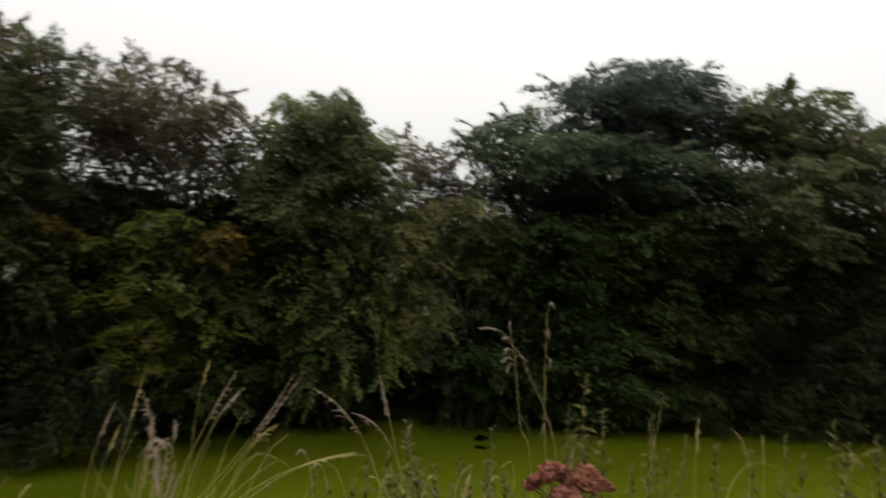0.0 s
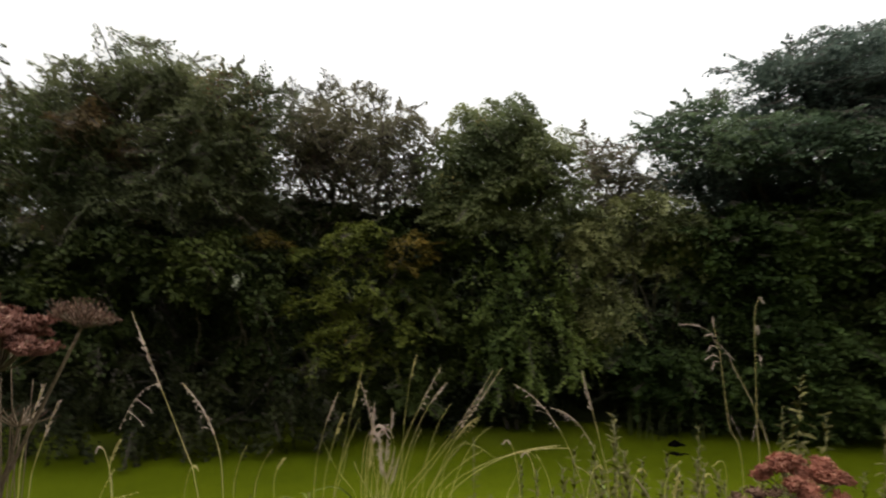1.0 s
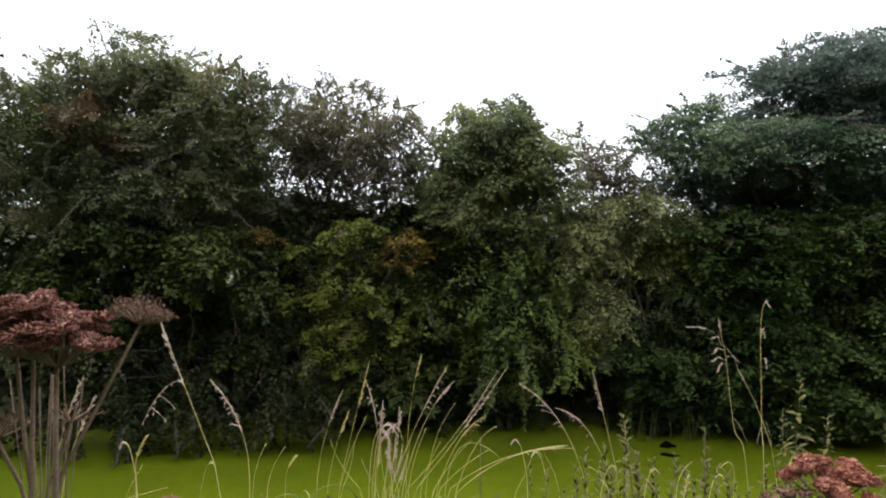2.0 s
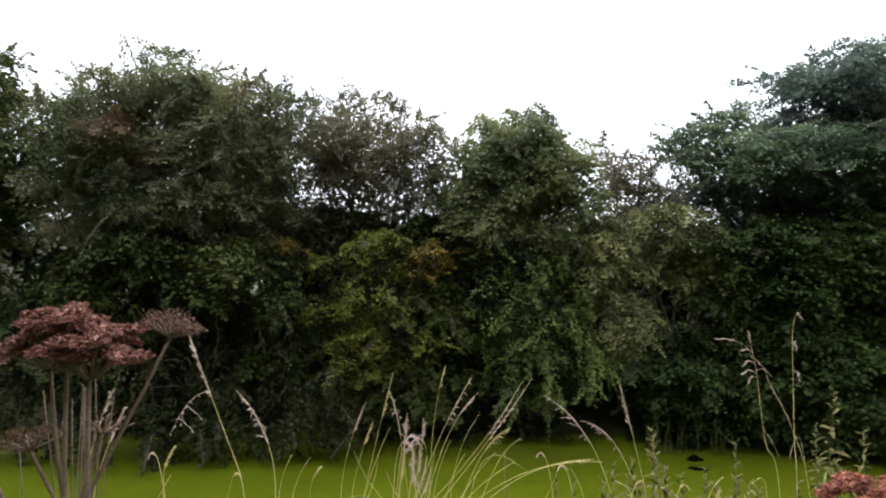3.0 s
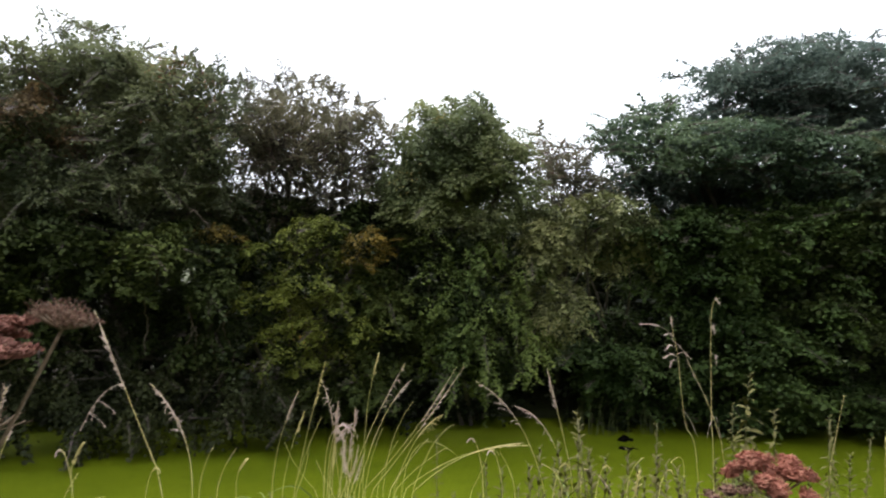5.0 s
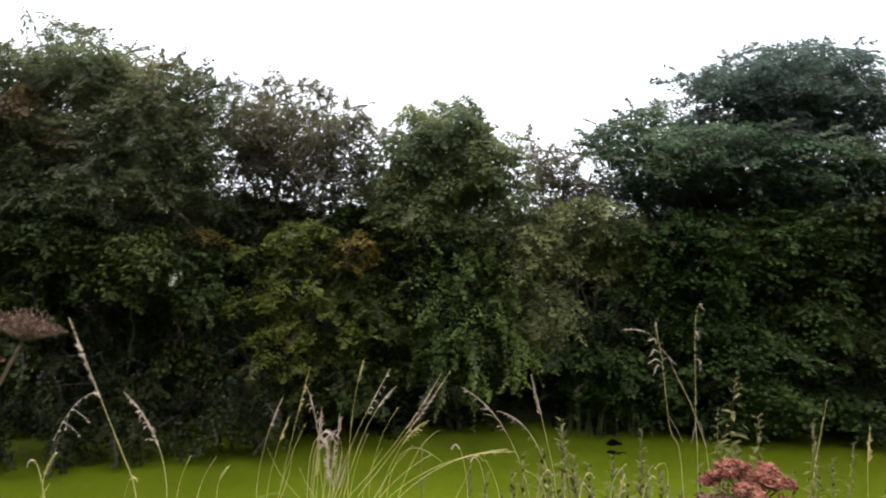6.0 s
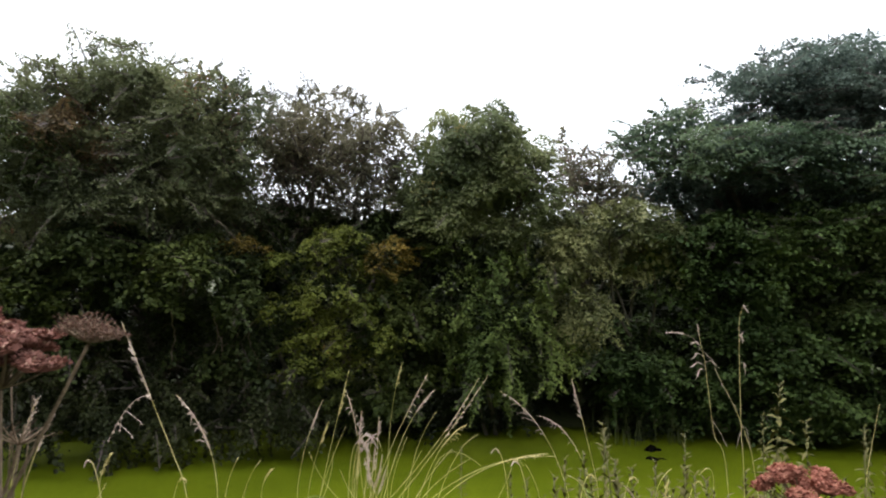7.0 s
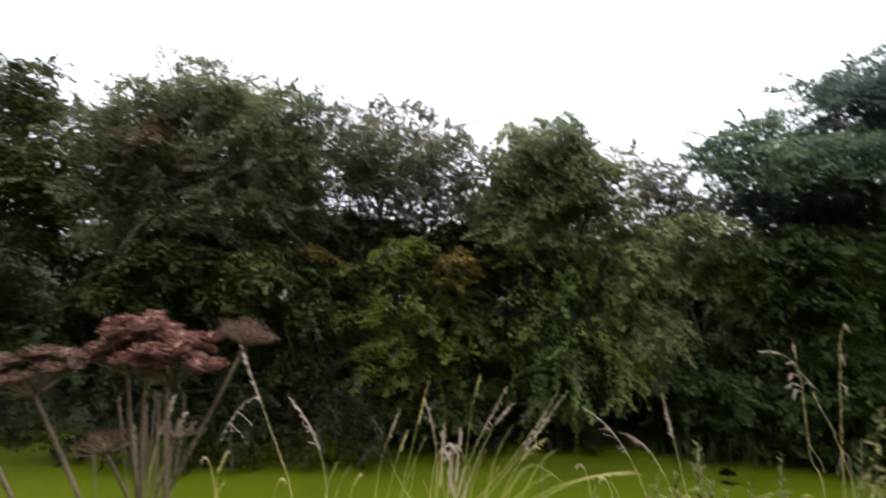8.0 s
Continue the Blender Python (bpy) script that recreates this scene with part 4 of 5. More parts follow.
def umbel_plant(root, low, top_at, radius, height, rays=20, seeds=20, mat=None, dry=True, seed=1):
    """A dried umbel: a ribbed stem, rays that spread from its top, a cluster of flat seeds on each ray."""
    rng = random.Random(seed * 13)
    words = "bare dried umbel with thin brown rays" if seeds < 10 else ("dried umbel of dense pinkish-brown seeds" if dry else "dense brick-red seed umbel on a stout stem")
    thick = 0.0016 if seeds > 20 else 0.0014
    ob = thing("umbel_plant", root, words, "plant", "dried umbels on the near bank")
    pts = bezier(root, ((root[0] + low[0]) / 2, (root[1] + low[1]) / 2, (root[2] + low[2]) / 2), low, 5)[:-1] + bezier(low, [(a + b) / 2 + rng.uniform(-0.003, 0.003) for a, b in zip(low, top_at)], top_at, 8)
    h = Heap()
    h.tube(pts, [thick * (1.5 - 0.5 * i / len(pts)) for i in range(len(pts))], 8)
    part("stem", h, M_UMBEL_STEM, ob, "ribbed dry brown stem", smooth=True)
    top_at = Vector(top_at)
    axis = (top_at - Vector(low)).normalized() * 0.5 + Vector((0, 0, 0.5))
    axis.normalize()
    e1 = axis.orthogonal().normalized()
    e2 = axis.cross(e1)
    for i in range(rays):
        q = math.sqrt((i + 0.5) / rays)
        a = i * 2.39996 + rng.uniform(-0.2, 0.2)
        lift = height * (1 - 0.38 * q * q) * (rng.uniform(0.45, 1.25) if dry else rng.uniform(0.4, 1.3))
        end = top_at + (e1 * math.cos(a) + e2 * math.sin(a)) * radius * q * rng.uniform(0.85, 1.1) + axis * lift * 0.78
        ray = Heap()
        mid = top_at + (end - top_at) * 0.5 - axis * height * 0.08 * q + (e1 * math.cos(a) + e2 * math.sin(a)) * radius * 0.12 * q
        arc = bezier(top_at, mid, end, 6)
        ray.tube(arc, [0.0011, 0.001, 0.0009, 0.0008, 0.0008, 0.0007, 0.0006], 4)
        out = (end - arc[-2]).normalized()
        spoke = part("ray", ray, M_UMBEL_STEM, ob, smooth=True)
        c = Heap()
        spread = radius * (0.24 if dry else 0.23) * rng.uniform(0.65, 1.3)
        face = (axis + out * 0.45 + Vector((rng.uniform(-.35, .35), rng.uniform(-.35, .35), 0))).normalized()
        u1 = face.orthogonal().normalized()
        u2 = face.cross(u1)
        full = seeds > 20
        if full:
            # the dense heart of the pad, lumpy and flat
            c.pad(end, u1, u2, face, spread * 0.92, spread * (0.36 if dry else 0.62), rng)
        for s in range(seeds):
            # a ragged layer of seeds on hair-thin stalks
            w = math.sqrt((s + 0.5) / seeds) * rng.uniform(0.8, 1.15)
            b = s * 2.39996
            flat = u1 * math.cos(b) + u2 * math.sin(b)
            rise = math.sqrt(max(0.0, 1 - w * w)) * spread * (0.34 if dry else 0.6) if full else 0.003 * (1 - w * w)
            p = end + flat * spread * w + face * (rise + rng.uniform(-0.0012, 0.0012))
            if s % 3 == 0:
                c.tube([end - face * 0.004, p], [0.0004, 0.0003], 3)
            turn = face * rng.uniform(0.2, 0.8) + flat * rng.uniform(0.5, 1.3) + Vector((rng.uniform(-.4, .4), rng.uniform(-.4, .4), rng.uniform(-.2, .3)))
            if full:
                c.grain(p, turn, rng.uniform(0.003, 0.0058), rng.uniform(0.0011, 0.0019), 0.5)
            else:
                c.grain(p, turn, rng.uniform(0.0025, 0.0045), rng.uniform(0.0004, 0.0008), 0.5)
        part("umbellet", c, mat, spoke)
    return ob


def narrow_leaf():
    h = Heap()
    pts = [(0, 0, 0), (0.25, 0, 0.04), (0.55, 0, 0.05), (0.8, 0, 0.0), (1, 0, -0.09)]
    h.blade(pts, [0.02, 0.11, 0.13, 0.075, 0.004], (0, 0, 1), 0.3)
    return h.mesh("narrow_leaf")


WEED_LEAF = narrow_leaf()
WEED_LEAF.materials.append(M_WEED)


def leafy_weed(root, top_at, leaf=0.039, step=0.03, seed=1):
    """An upright herb with narrow leaves all round its stem, smaller and closer at the top."""
    rng = random.Random(seed * 31)
    ob = thing("leafy_weed", root, "upright grey-green weed with narrow leaves", "weed", "weeds on the near bank")
    a, b = Vector(root), Vector(top_at)
    pts = bezier(a, (a + b) / 2 + Vector((rng.uniform(-0.03, 0.03), 0, 0)), b, 10)
    h = Heap()
    h.tube(pts, [0.003 - 0.0002 * i for i in range(11)], 6)
    part("stem", h, M_HERB, ob, smooth=True)
    height = (b - a).length
    count = int(min(height * 0.55, 0.75) / step * 4.2)
    for i in range(count):
        t = 1 - (i / count) * min(height * 0.55, 0.75) / height
        p = pts[int(t * 9.99)].lerp(pts[min(10, int(t * 9.99) + 1)], t * 9.99 % 1)
        size = leaf * min(1, 0.35 + 3.0 * (1 - t)) * rng.uniform(0.75, 1.2)
        lf = new("leaf", WEED_LEAF)
        lf.parent = ob
        up = rng.uniform(20, 60) if t > 0.93 else rng.uniform(-50, 30)
        lf.matrix_parent_inverse = Matrix.Translation(ob.location).inverted()
        lf.matrix_basis = Matrix.Translation(p) @ Euler((rng.uniform(-0.4, 0.4), -radians(up), i * 2.4 + rng.uniform(-0.3, 0.3))).to_matrix().to_4x4() @ Matrix.Diagonal((size, size, size, 1))
    return ob


def dry_stalk(root, top_at, radius, seed):
    """A dead hollow stalk with joints and a torn sheath or two."""
    rng = random.Random(seed * 17)
    ob = thing("dry_stalk", root, "bare dead brown stalk with a torn leaf sheath", "stalk", "dead stalks on the near bank")
    a, b = Vector(root), Vector(top_at)
    pts = bezier(a, (a + b) / 2 + Vector((rng.uniform(-0.03, 0.03), 0, 0)), b, 14)
    h = Heap()
    h.tube(pts, [radius * (1.25 - 0.035 * i + (0.3 if i in (4, 9) else 0)) for i in range(15)], 7)
    part("stem", h, M_UMBEL_STEM, ob, smooth=True)
    for i in (4, 9, 12):
        out = Vector((rng.uniform(-1, 1), rng.uniform(-0.5, 0.5), 0)).normalized()
        L = rng.uniform(0.04, 0.11)
        s = Heap()
        s.blade(bezier(pts[i], pts[i] + Vector((0, 0, L * 0.7)) + out * L * 0.2, pts[i] + out * L * 0.7 + Vector((0, 0, L * rng.uniform(-0.3, 0.5))), 6), [0.002, 0.004, 0.005, 0.004, 0.003, 0.002, 0.0005])
        part("sheath", s, M_SEED_DRY, ob)


def dock_plant(root, height, count, size, seed):
    """A clump of broad wavy leaves, some turned red-brown."""
    rng = random.Random(seed * 19)
    ob = thing("dock_plant", root, "clump of broad wavy leaves turning red-brown", "weed", "docks on the near bank")
    for i in range(count):
        a = i * 2.4 + rng.uniform(-0.3, 0.3)
        out = Vector((math.cos(a), math.sin(a), 0))
        p = Vector(root)
        mid = p + Vector((0, 0, height * rng.uniform(0.72, 0.95))) + out * size * 0.25
        tip = mid + out * size * rng.uniform(0.4, 0.8) + Vector((0, 0, size * rng.uniform(-0.6, 0.15)))
        h = Heap()
        stalk = bezier(p, p + Vector((0, 0, height * 0.7)), mid, 5)
        h.tube(stalk, [0.0025, 0.0023, 0.002, 0.002, 0.0018, 0.0016], 5)
        part("leaf_stalk", h, M_HERB, ob, smooth=True)
        b = Heap()
        pts = bezier(mid, (mid + tip) / 2 + Vector((0, 0, size * 0.16)), tip, 9)
        w = size * rng.uniform(0.06, 0.12)
        b.blade([q + Vector((rng.uniform(-0.0015, 0.0015), 0, rng.uniform(-0.003, 0.003))) for q in pts], [w * math.sin(math.pi * min(0.98, 0.08 + 0.9 * (k / 9) ** 0.8)) * rng.uniform(0.85, 1.15) + 0.001 for k in range(10)], (out.x * -0.3, out.y * -0.3, 1), rng.uniform(0.2, 0.6))
        part("leaf", b, M_DOCK, ob)


grass_stalk((-0.065, 1.140, 0.830), (-0.316, 1.120, 2.147), (-0.372, 1.120, 2.279), (-0.425, 1.120, 2.412), head=0.46, kind='spike', branch=True)
grass_stalk((-0.164, 1.000, 0.830), (-0.207, 0.980, 2.178), (-0.212, 0.980, 2.260), (-0.269, 0.980, 2.316), head=0.62, kind='loose')
grass_stalk((-0.478, 0.820, 0.830), (-0.386, 0.800, 2.244), (-0.378, 0.800, 2.297), (-0.357, 0.800, 2.346), head=0.5, kind='hook')
grass_stalk((-0.564, 0.840, 0.830), (-0.386, 0.820, 2.230), (-0.372, 0.820, 2.278), (-0.352, 0.820, 2.322), head=0.5, kind='hook')
grass_stalk((-0.287, 1.020, 0.830), (-0.390, 1.000, 2.161), (-0.396, 1.000, 2.196), (-0.376, 1.000, 2.225), head=0.55, kind='hook', stem='green')
grass_stalk((-0.716, 0.970, 0.830), (-0.436, 0.950, 2.126), (-0.375, 0.950, 2.149), (-0.319, 0.950, 2.164), head=0.5, kind='bare', stem='green')
grass_stalk((-0.559, 0.970, 0.830), (-0.386, 0.950, 2.128), (-0.375, 0.950, 2.164), (-0.356, 0.950, 2.195), head=0.5, kind='bare', stem='green')
grass_stalk((-0.488, 2.520, 0.800), (-0.457, 2.500, 1.661), (-0.442, 2.500, 1.842), (-0.363, 2.500, 2.005), head=0.32, kind='spike')
grass_stalk((-0.402, 2.270, 0.830), (-0.320, 2.250, 1.723), (-0.275, 2.250, 1.942), (-0.221, 2.250, 2.158), head=0.35, kind='spike', stem='green')
grass_stalk((-0.247, 2.320, 0.800), (-0.199, 2.300, 1.746), (-0.179, 2.300, 1.925), (-0.241, 2.300, 2.081), head=0.45, kind='loose')
grass_stalk((-0.100, 2.370, 0.800), (-0.097, 2.350, 1.750), (-0.094, 2.350, 2.016), (-0.045, 2.350, 2.170), head=0.22, kind='spike', stem='green')
grass_stalk((-0.264, 2.220, 0.830), (-0.131, 2.200, 1.742), (-0.060, 2.200, 1.959), (0.055, 2.200, 2.155), head=0.36, kind='loose')
grass_stalk((-0.186, 2.220, 0.830), (-0.093, 2.200, 1.742), (-0.033, 2.200, 2.003), (0.076, 2.200, 2.100), head=0.3, kind='spike')
grass_stalk((-0.060, 2.420, 0.800), (-0.027, 2.400, 1.672), (-0.010, 2.400, 1.872), (0.079, 2.400, 1.985), head=0.3, kind='bare', stem='green')
grass_stalk((-0.333, 2.320, 0.800), (-0.053, 2.300, 1.703), (0.115, 2.300, 1.911), (0.263, 2.300, 2.134), head=0.5, kind='spike')
grass_stalk((-0.367, 2.360, 0.800), (-0.087, 2.340, 1.689), (0.100, 2.340, 1.885), (0.233, 2.340, 2.119), head=0.42, kind='spike')
grass_stalk((-0.113, 2.220, 0.830), (0.025, 2.200, 1.743), (0.094, 2.200, 1.949), (0.185, 2.200, 1.984), head=0.45, kind='loose', stem='green')
grass_stalk((-0.004, 2.120, 0.830), (0.054, 2.100, 1.774), (0.085, 2.100, 2.004), (0.229, 2.100, 1.875), head=0.3, kind='bare', stem='green')
grass_stalk((-0.205, 1.870, 0.830), (0.075, 1.850, 1.859), (0.230, 1.850, 1.988), (0.429, 1.850, 1.980), head=0.4, kind='spike', stem='green')
grass_stalk((-0.184, 1.840, 0.830), (0.096, 1.820, 1.861), (0.223, 1.820, 1.986), (0.401, 1.820, 1.996), head=0.4, kind='loose', stem='green')
grass_stalk((-0.145, 1.870, 0.830), (-0.141, 1.850, 1.864), (-0.140, 1.850, 2.016), (-0.078, 1.850, 2.041), head=0.5, kind='loose')
grass_stalk((-0.149, 1.870, 0.830), (-0.113, 1.850, 1.855), (-0.092, 1.850, 2.117), (-0.062, 1.850, 1.990), head=0.35, kind='bare')
grass_stalk((-0.047, 1.850, 0.830), (-0.088, 1.830, 1.862), (-0.095, 1.830, 1.943), (-0.104, 1.830, 2.024), head=0.7, kind='spike')
grass_stalk((-0.151, 1.890, 0.830), (-0.099, 1.870, 1.848), (-0.090, 1.870, 1.927), (-0.084, 1.870, 2.007), head=0.5, kind='spike')
grass_stalk((-0.211, 1.860, 0.830), (-0.140, 1.840, 1.858), (-0.129, 1.840, 1.932), (-0.128, 1.840, 2.006), head=0.6, kind='spike', stem='green')
grass_stalk((-0.023, 1.920, 0.830), (-0.118, 1.900, 1.847), (-0.143, 1.900, 1.970), (-0.127, 1.900, 2.093), head=0.5, kind='loose')
grass_stalk((-0.158, 2.020, 0.830), (-0.106, 2.000, 1.812), (-0.091, 2.000, 1.933), (-0.089, 2.000, 2.054), head=0.25, kind='spike')
grass_stalk((-0.422, 2.320, 0.800), (-0.372, 2.300, 1.706), (-0.355, 2.300, 1.844), (-0.300, 2.300, 1.972), head=0.3, kind='spike', stem='green')
grass_stalk((-0.404, 2.120, 0.830), (-0.289, 2.100, 1.776), (-0.258, 2.100, 1.892), (-0.207, 2.100, 2.001), head=0.2, kind='bare', stem='green')
grass_stalk((-0.329, 1.620, 0.830), (-0.328, 1.600, 1.951), (-0.328, 1.600, 1.991), (-0.304, 1.600, 2.019), head=0.5, kind='hook', stem='green')
grass_stalk((-0.215, 2.120, 0.830), (0.018, 2.100, 1.771), (0.066, 2.100, 1.858), (0.135, 2.100, 1.930), head=0.3, kind='bare', stem='straw')
grass_stalk((-0.239, 2.020, 0.830), (0.041, 2.000, 1.806), (0.104, 2.000, 1.881), (0.190, 2.000, 1.929), head=0.3, kind='bare', stem='green')
grass_stalk((-0.114, 2.220, 0.830), (-0.032, 2.200, 1.735), (-0.015, 2.200, 1.819), (0.031, 2.200, 1.893), head=0.3, kind='bare', stem='green')
grass_stalk((-0.465, 2.020, 0.830), (-0.261, 2.000, 1.804), (-0.229, 2.000, 1.873), (-0.228, 2.000, 1.948), head=0.3, kind='bare', stem='green')
grass_stalk((0.138, 1.920, 0.830), (-0.142, 1.900, 1.837), (-0.170, 1.900, 1.875), (-0.186, 1.900, 1.919), head=0.3, kind='bare', stem='straw')
grass_stalk((0.053, 2.120, 0.830), (-0.227, 2.100, 1.769), (-0.293, 2.100, 1.833), (-0.323, 2.100, 1.919), head=0.3, kind='bare', stem='green')
grass_stalk((-0.235, 2.020, 0.830), (-0.085, 2.000, 1.805), (-0.061, 2.000, 1.875), (-0.055, 2.000, 1.948), head=0.3, kind='bare', stem='green')
grass_stalk((-0.116, 2.220, 0.830), (-0.074, 2.200, 1.735), (-0.062, 2.200, 1.842), (-0.017, 2.200, 1.940), head=0.3, kind='bare', stem='green')
grass_stalk((-0.430, 1.520, 0.830), (-0.340, 1.500, 1.981), (-0.331, 1.500, 2.029), (-0.302, 1.500, 2.068), head=0.3, kind='bare', stem='straw')
grass_stalk((-0.339, 1.220, 0.830), (-0.274, 1.200, 2.087), (-0.270, 1.200, 2.125), (-0.252, 1.200, 2.160), head=0.3, kind='bare', stem='green')
grass_stalk((-0.021, 1.820, 0.830), (0.259, 1.800, 1.878), (0.282, 1.800, 1.917), (0.297, 1.800, 1.960), head=0.3, kind='bare', stem='green')
grass_stalk((0.458, 1.820, 0.830), (0.374, 1.800, 1.878), (0.365, 1.800, 1.929), (0.336, 1.800, 1.973), head=0.3, kind='bare', stem='green')
grass_stalk((0.560, 1.520, 0.830), (0.441, 1.500, 1.985), (0.431, 1.500, 2.029), (0.391, 1.500, 2.040), head=0.3, kind='bare', stem='straw')
grass_stalk((0.520, 1.420, 0.830), (0.562, 1.400, 2.021), (0.565, 1.400, 2.058), (0.592, 1.400, 2.082), head=0.3, kind='bare', stem='green')
grass_stalk((-0.047, 2.220, 0.830), (0.088, 2.200, 1.736), (0.149, 2.200, 1.921), (0.221, 2.200, 1.950), head=0.3, kind='bare', stem='green')
grass_stalk((0.716, 1.620, 0.830), (0.763, 1.600, 1.951), (0.772, 1.600, 2.053), (0.734, 1.600, 2.013), head=0.3, kind='bare', stem='green')
grass_stalk((-0.165, 1.880, 0.830), (-0.149, 1.860, 1.848), (-0.140, 1.860, 2.115), (-0.076, 1.860, 1.999), head=0.55, kind='spike')
grass_stalk((-0.171, 1.900, 0.830), (-0.162, 1.880, 1.841), (-0.157, 1.880, 2.101), (-0.095, 1.880, 1.963), head=0.5, kind='spike')
grass_stalk((-0.365, 1.920, 0.830), (-0.110, 1.900, 1.834), (-0.075, 1.900, 1.896), (-0.068, 1.900, 1.967), head=0.7, kind='spike')
grass_stalk((0.049, 1.840, 0.830), (-0.071, 1.820, 1.863), (-0.086, 1.820, 1.922), (-0.107, 1.820, 1.980), head=0.8, kind='loose')
grass_stalk((-0.239, 1.860, 0.830), (-0.080, 1.840, 1.856), (-0.063, 1.840, 1.904), (-0.048, 1.840, 1.953), head=0.8, kind='spike')
grass_stalk((-0.242, 1.930, 0.830), (-0.124, 1.910, 1.830), (-0.105, 1.910, 1.902), (-0.108, 1.910, 1.977), head=0.6, kind='loose')
grass_stalk((0.619, 2.170, 0.830), (0.519, 2.150, 1.755), (0.455, 2.150, 2.021), (0.292, 2.150, 2.106), head=0.55, kind='loose')
grass_stalk((0.709, 2.120, 0.830), (0.585, 2.100, 1.798), (0.522, 2.100, 2.023), (0.407, 2.100, 2.037), head=0.65, kind='loose')
grass_stalk((0.602, 1.620, 0.830), (0.484, 1.600, 1.995), (0.453, 1.600, 2.136), (0.426, 1.600, 2.238), head=0.42, kind='spike')
grass_stalk((1.229, 1.920, 0.830), (1.324, 1.900, 1.926), (1.343, 1.900, 2.022), (1.363, 1.900, 2.117), head=0.3, kind='bare')
grass_stalk((0.492, 1.520, 0.830), (0.486, 1.500, 1.985), (0.485, 1.500, 2.053), (0.518, 1.500, 2.013), head=0.6, kind='hook')
grass_stalk((0.502, 1.520, 0.830), (0.604, 1.500, 1.940), (0.613, 1.500, 1.984), (0.622, 1.500, 2.028), head=0.7, kind='loose', stem='green')
grass_stalk((0.627, 1.520, 0.830), (0.566, 1.500, 1.934), (0.560, 1.500, 1.983), (0.524, 1.500, 2.015), head=0.6, kind='spike')
grass_stalk((1.386, 1.620, 0.830), (1.433, 1.600, 1.898), (1.447, 1.600, 2.032), (1.387, 1.600, 2.081), head=0.6, kind='loose', stem='green')
grass_stalk((1.144, 1.620, 0.830), (1.372, 1.600, 1.920), (1.419, 1.600, 2.021), (1.516, 1.600, 1.979), head=0.4, kind='bare', stem='green')
grass_stalk((1.358, 1.720, 0.830), (1.340, 1.700, 1.868), (1.336, 1.700, 1.978), (1.347, 1.700, 2.089), head=0.4, kind='spike', stem='green')
grass_stalk((1.574, 1.320, 0.830), (1.516, 1.300, 1.998), (1.509, 1.300, 2.067), (1.455, 1.300, 2.107), head=0.5, kind='loose', stem='green')
grass_stalk((1.349, 1.320, 0.830), (1.432, 1.300, 2.008), (1.447, 1.300, 2.106), (1.539, 1.300, 2.111), head=0.3, kind='bare', stem='green')
grass_stalk((1.527, 1.720, 0.830), (1.562, 1.700, 1.853), (1.569, 1.700, 1.945), (1.559, 1.700, 2.037), head=0.4, kind='spike', stem='green')

panicle_stalk((0.960, 1.930, 0.830), [(0.929, 1.900, 1.849), (0.892, 1.900, 2.022), (0.884, 1.900, 2.070), (0.873, 1.900, 2.174), (0.866, 1.900, 2.240), (0.854, 1.900, 2.296), (0.848, 1.900, 2.338)],
              [([(0.856, 1.900, 2.268), (0.833, 1.893, 2.304), (0.792, 1.890, 2.322), (0.756, 1.890, 2.323)], 0.45, 26),
               ([(0.860, 1.900, 2.271), (0.890, 1.905, 2.239), (0.910, 1.910, 2.190), (0.961, 1.910, 2.095)], 0.0, 5),
               ([(0.884, 1.900, 2.070), (0.903, 1.895, 2.041), (0.922, 1.890, 1.997)], 0.0, 0),
               ([(0.857, 1.900, 2.284), (0.843, 1.897, 2.294), (0.829, 1.895, 2.292)], 0.2, 9),
               ([(0.861, 1.900, 2.255), (0.845, 1.896, 2.262), (0.832, 1.894, 2.250)], 0.2, 9),
               ([(0.869, 1.900, 2.223), (0.848, 1.896, 2.236), (0.825, 1.893, 2.226)], 0.2, 11),
               ([(0.870, 1.900, 2.214), (0.852, 1.897, 2.216), (0.842, 1.895, 2.198)], 0.2, 9),
               ([(0.867, 1.900, 2.235), (0.884, 1.897, 2.240), (0.900, 1.895, 2.226)], 0.2, 9)],
              0.30, "yellow-brown grass stalk with a one-sided branching seed head", 1)
panicle_stalk((0.972, 1.880, 0.830), [(0.951, 1.850, 1.867), (0.945, 1.850, 2.041), (0.944, 1.850, 2.153), (0.943, 1.850, 2.301), (0.946, 1.850, 2.365), (0.954, 1.848, 2.396), (0.964, 1.846, 2.388)],
              [([(0.944, 1.850, 2.300), (0.948, 1.848, 2.318), (0.952, 1.847, 2.306)], 0.1, 12),
               ([(0.944, 1.850, 2.243), (0.953, 1.847, 2.240), (0.958, 1.846, 2.218)], 0.2, 6),
               ([(0.945, 1.850, 2.062), (0.957, 1.846, 2.060), (0.968, 1.842, 2.005)], 0.0, 0),
               ([(0.945, 1.850, 2.050), (0.938, 1.846, 2.040), (0.928, 1.843, 2.005)], 0.0, 0)],
              0.42, "slender grass stalk with a nodding tip and few seeds", 2)
grass_stalk((1.200, 2.020, 0.830), (1.042, 2.000, 1.953), (0.999, 2.000, 2.092), (0.937, 2.000, 2.199), head=0.15, kind='bare')

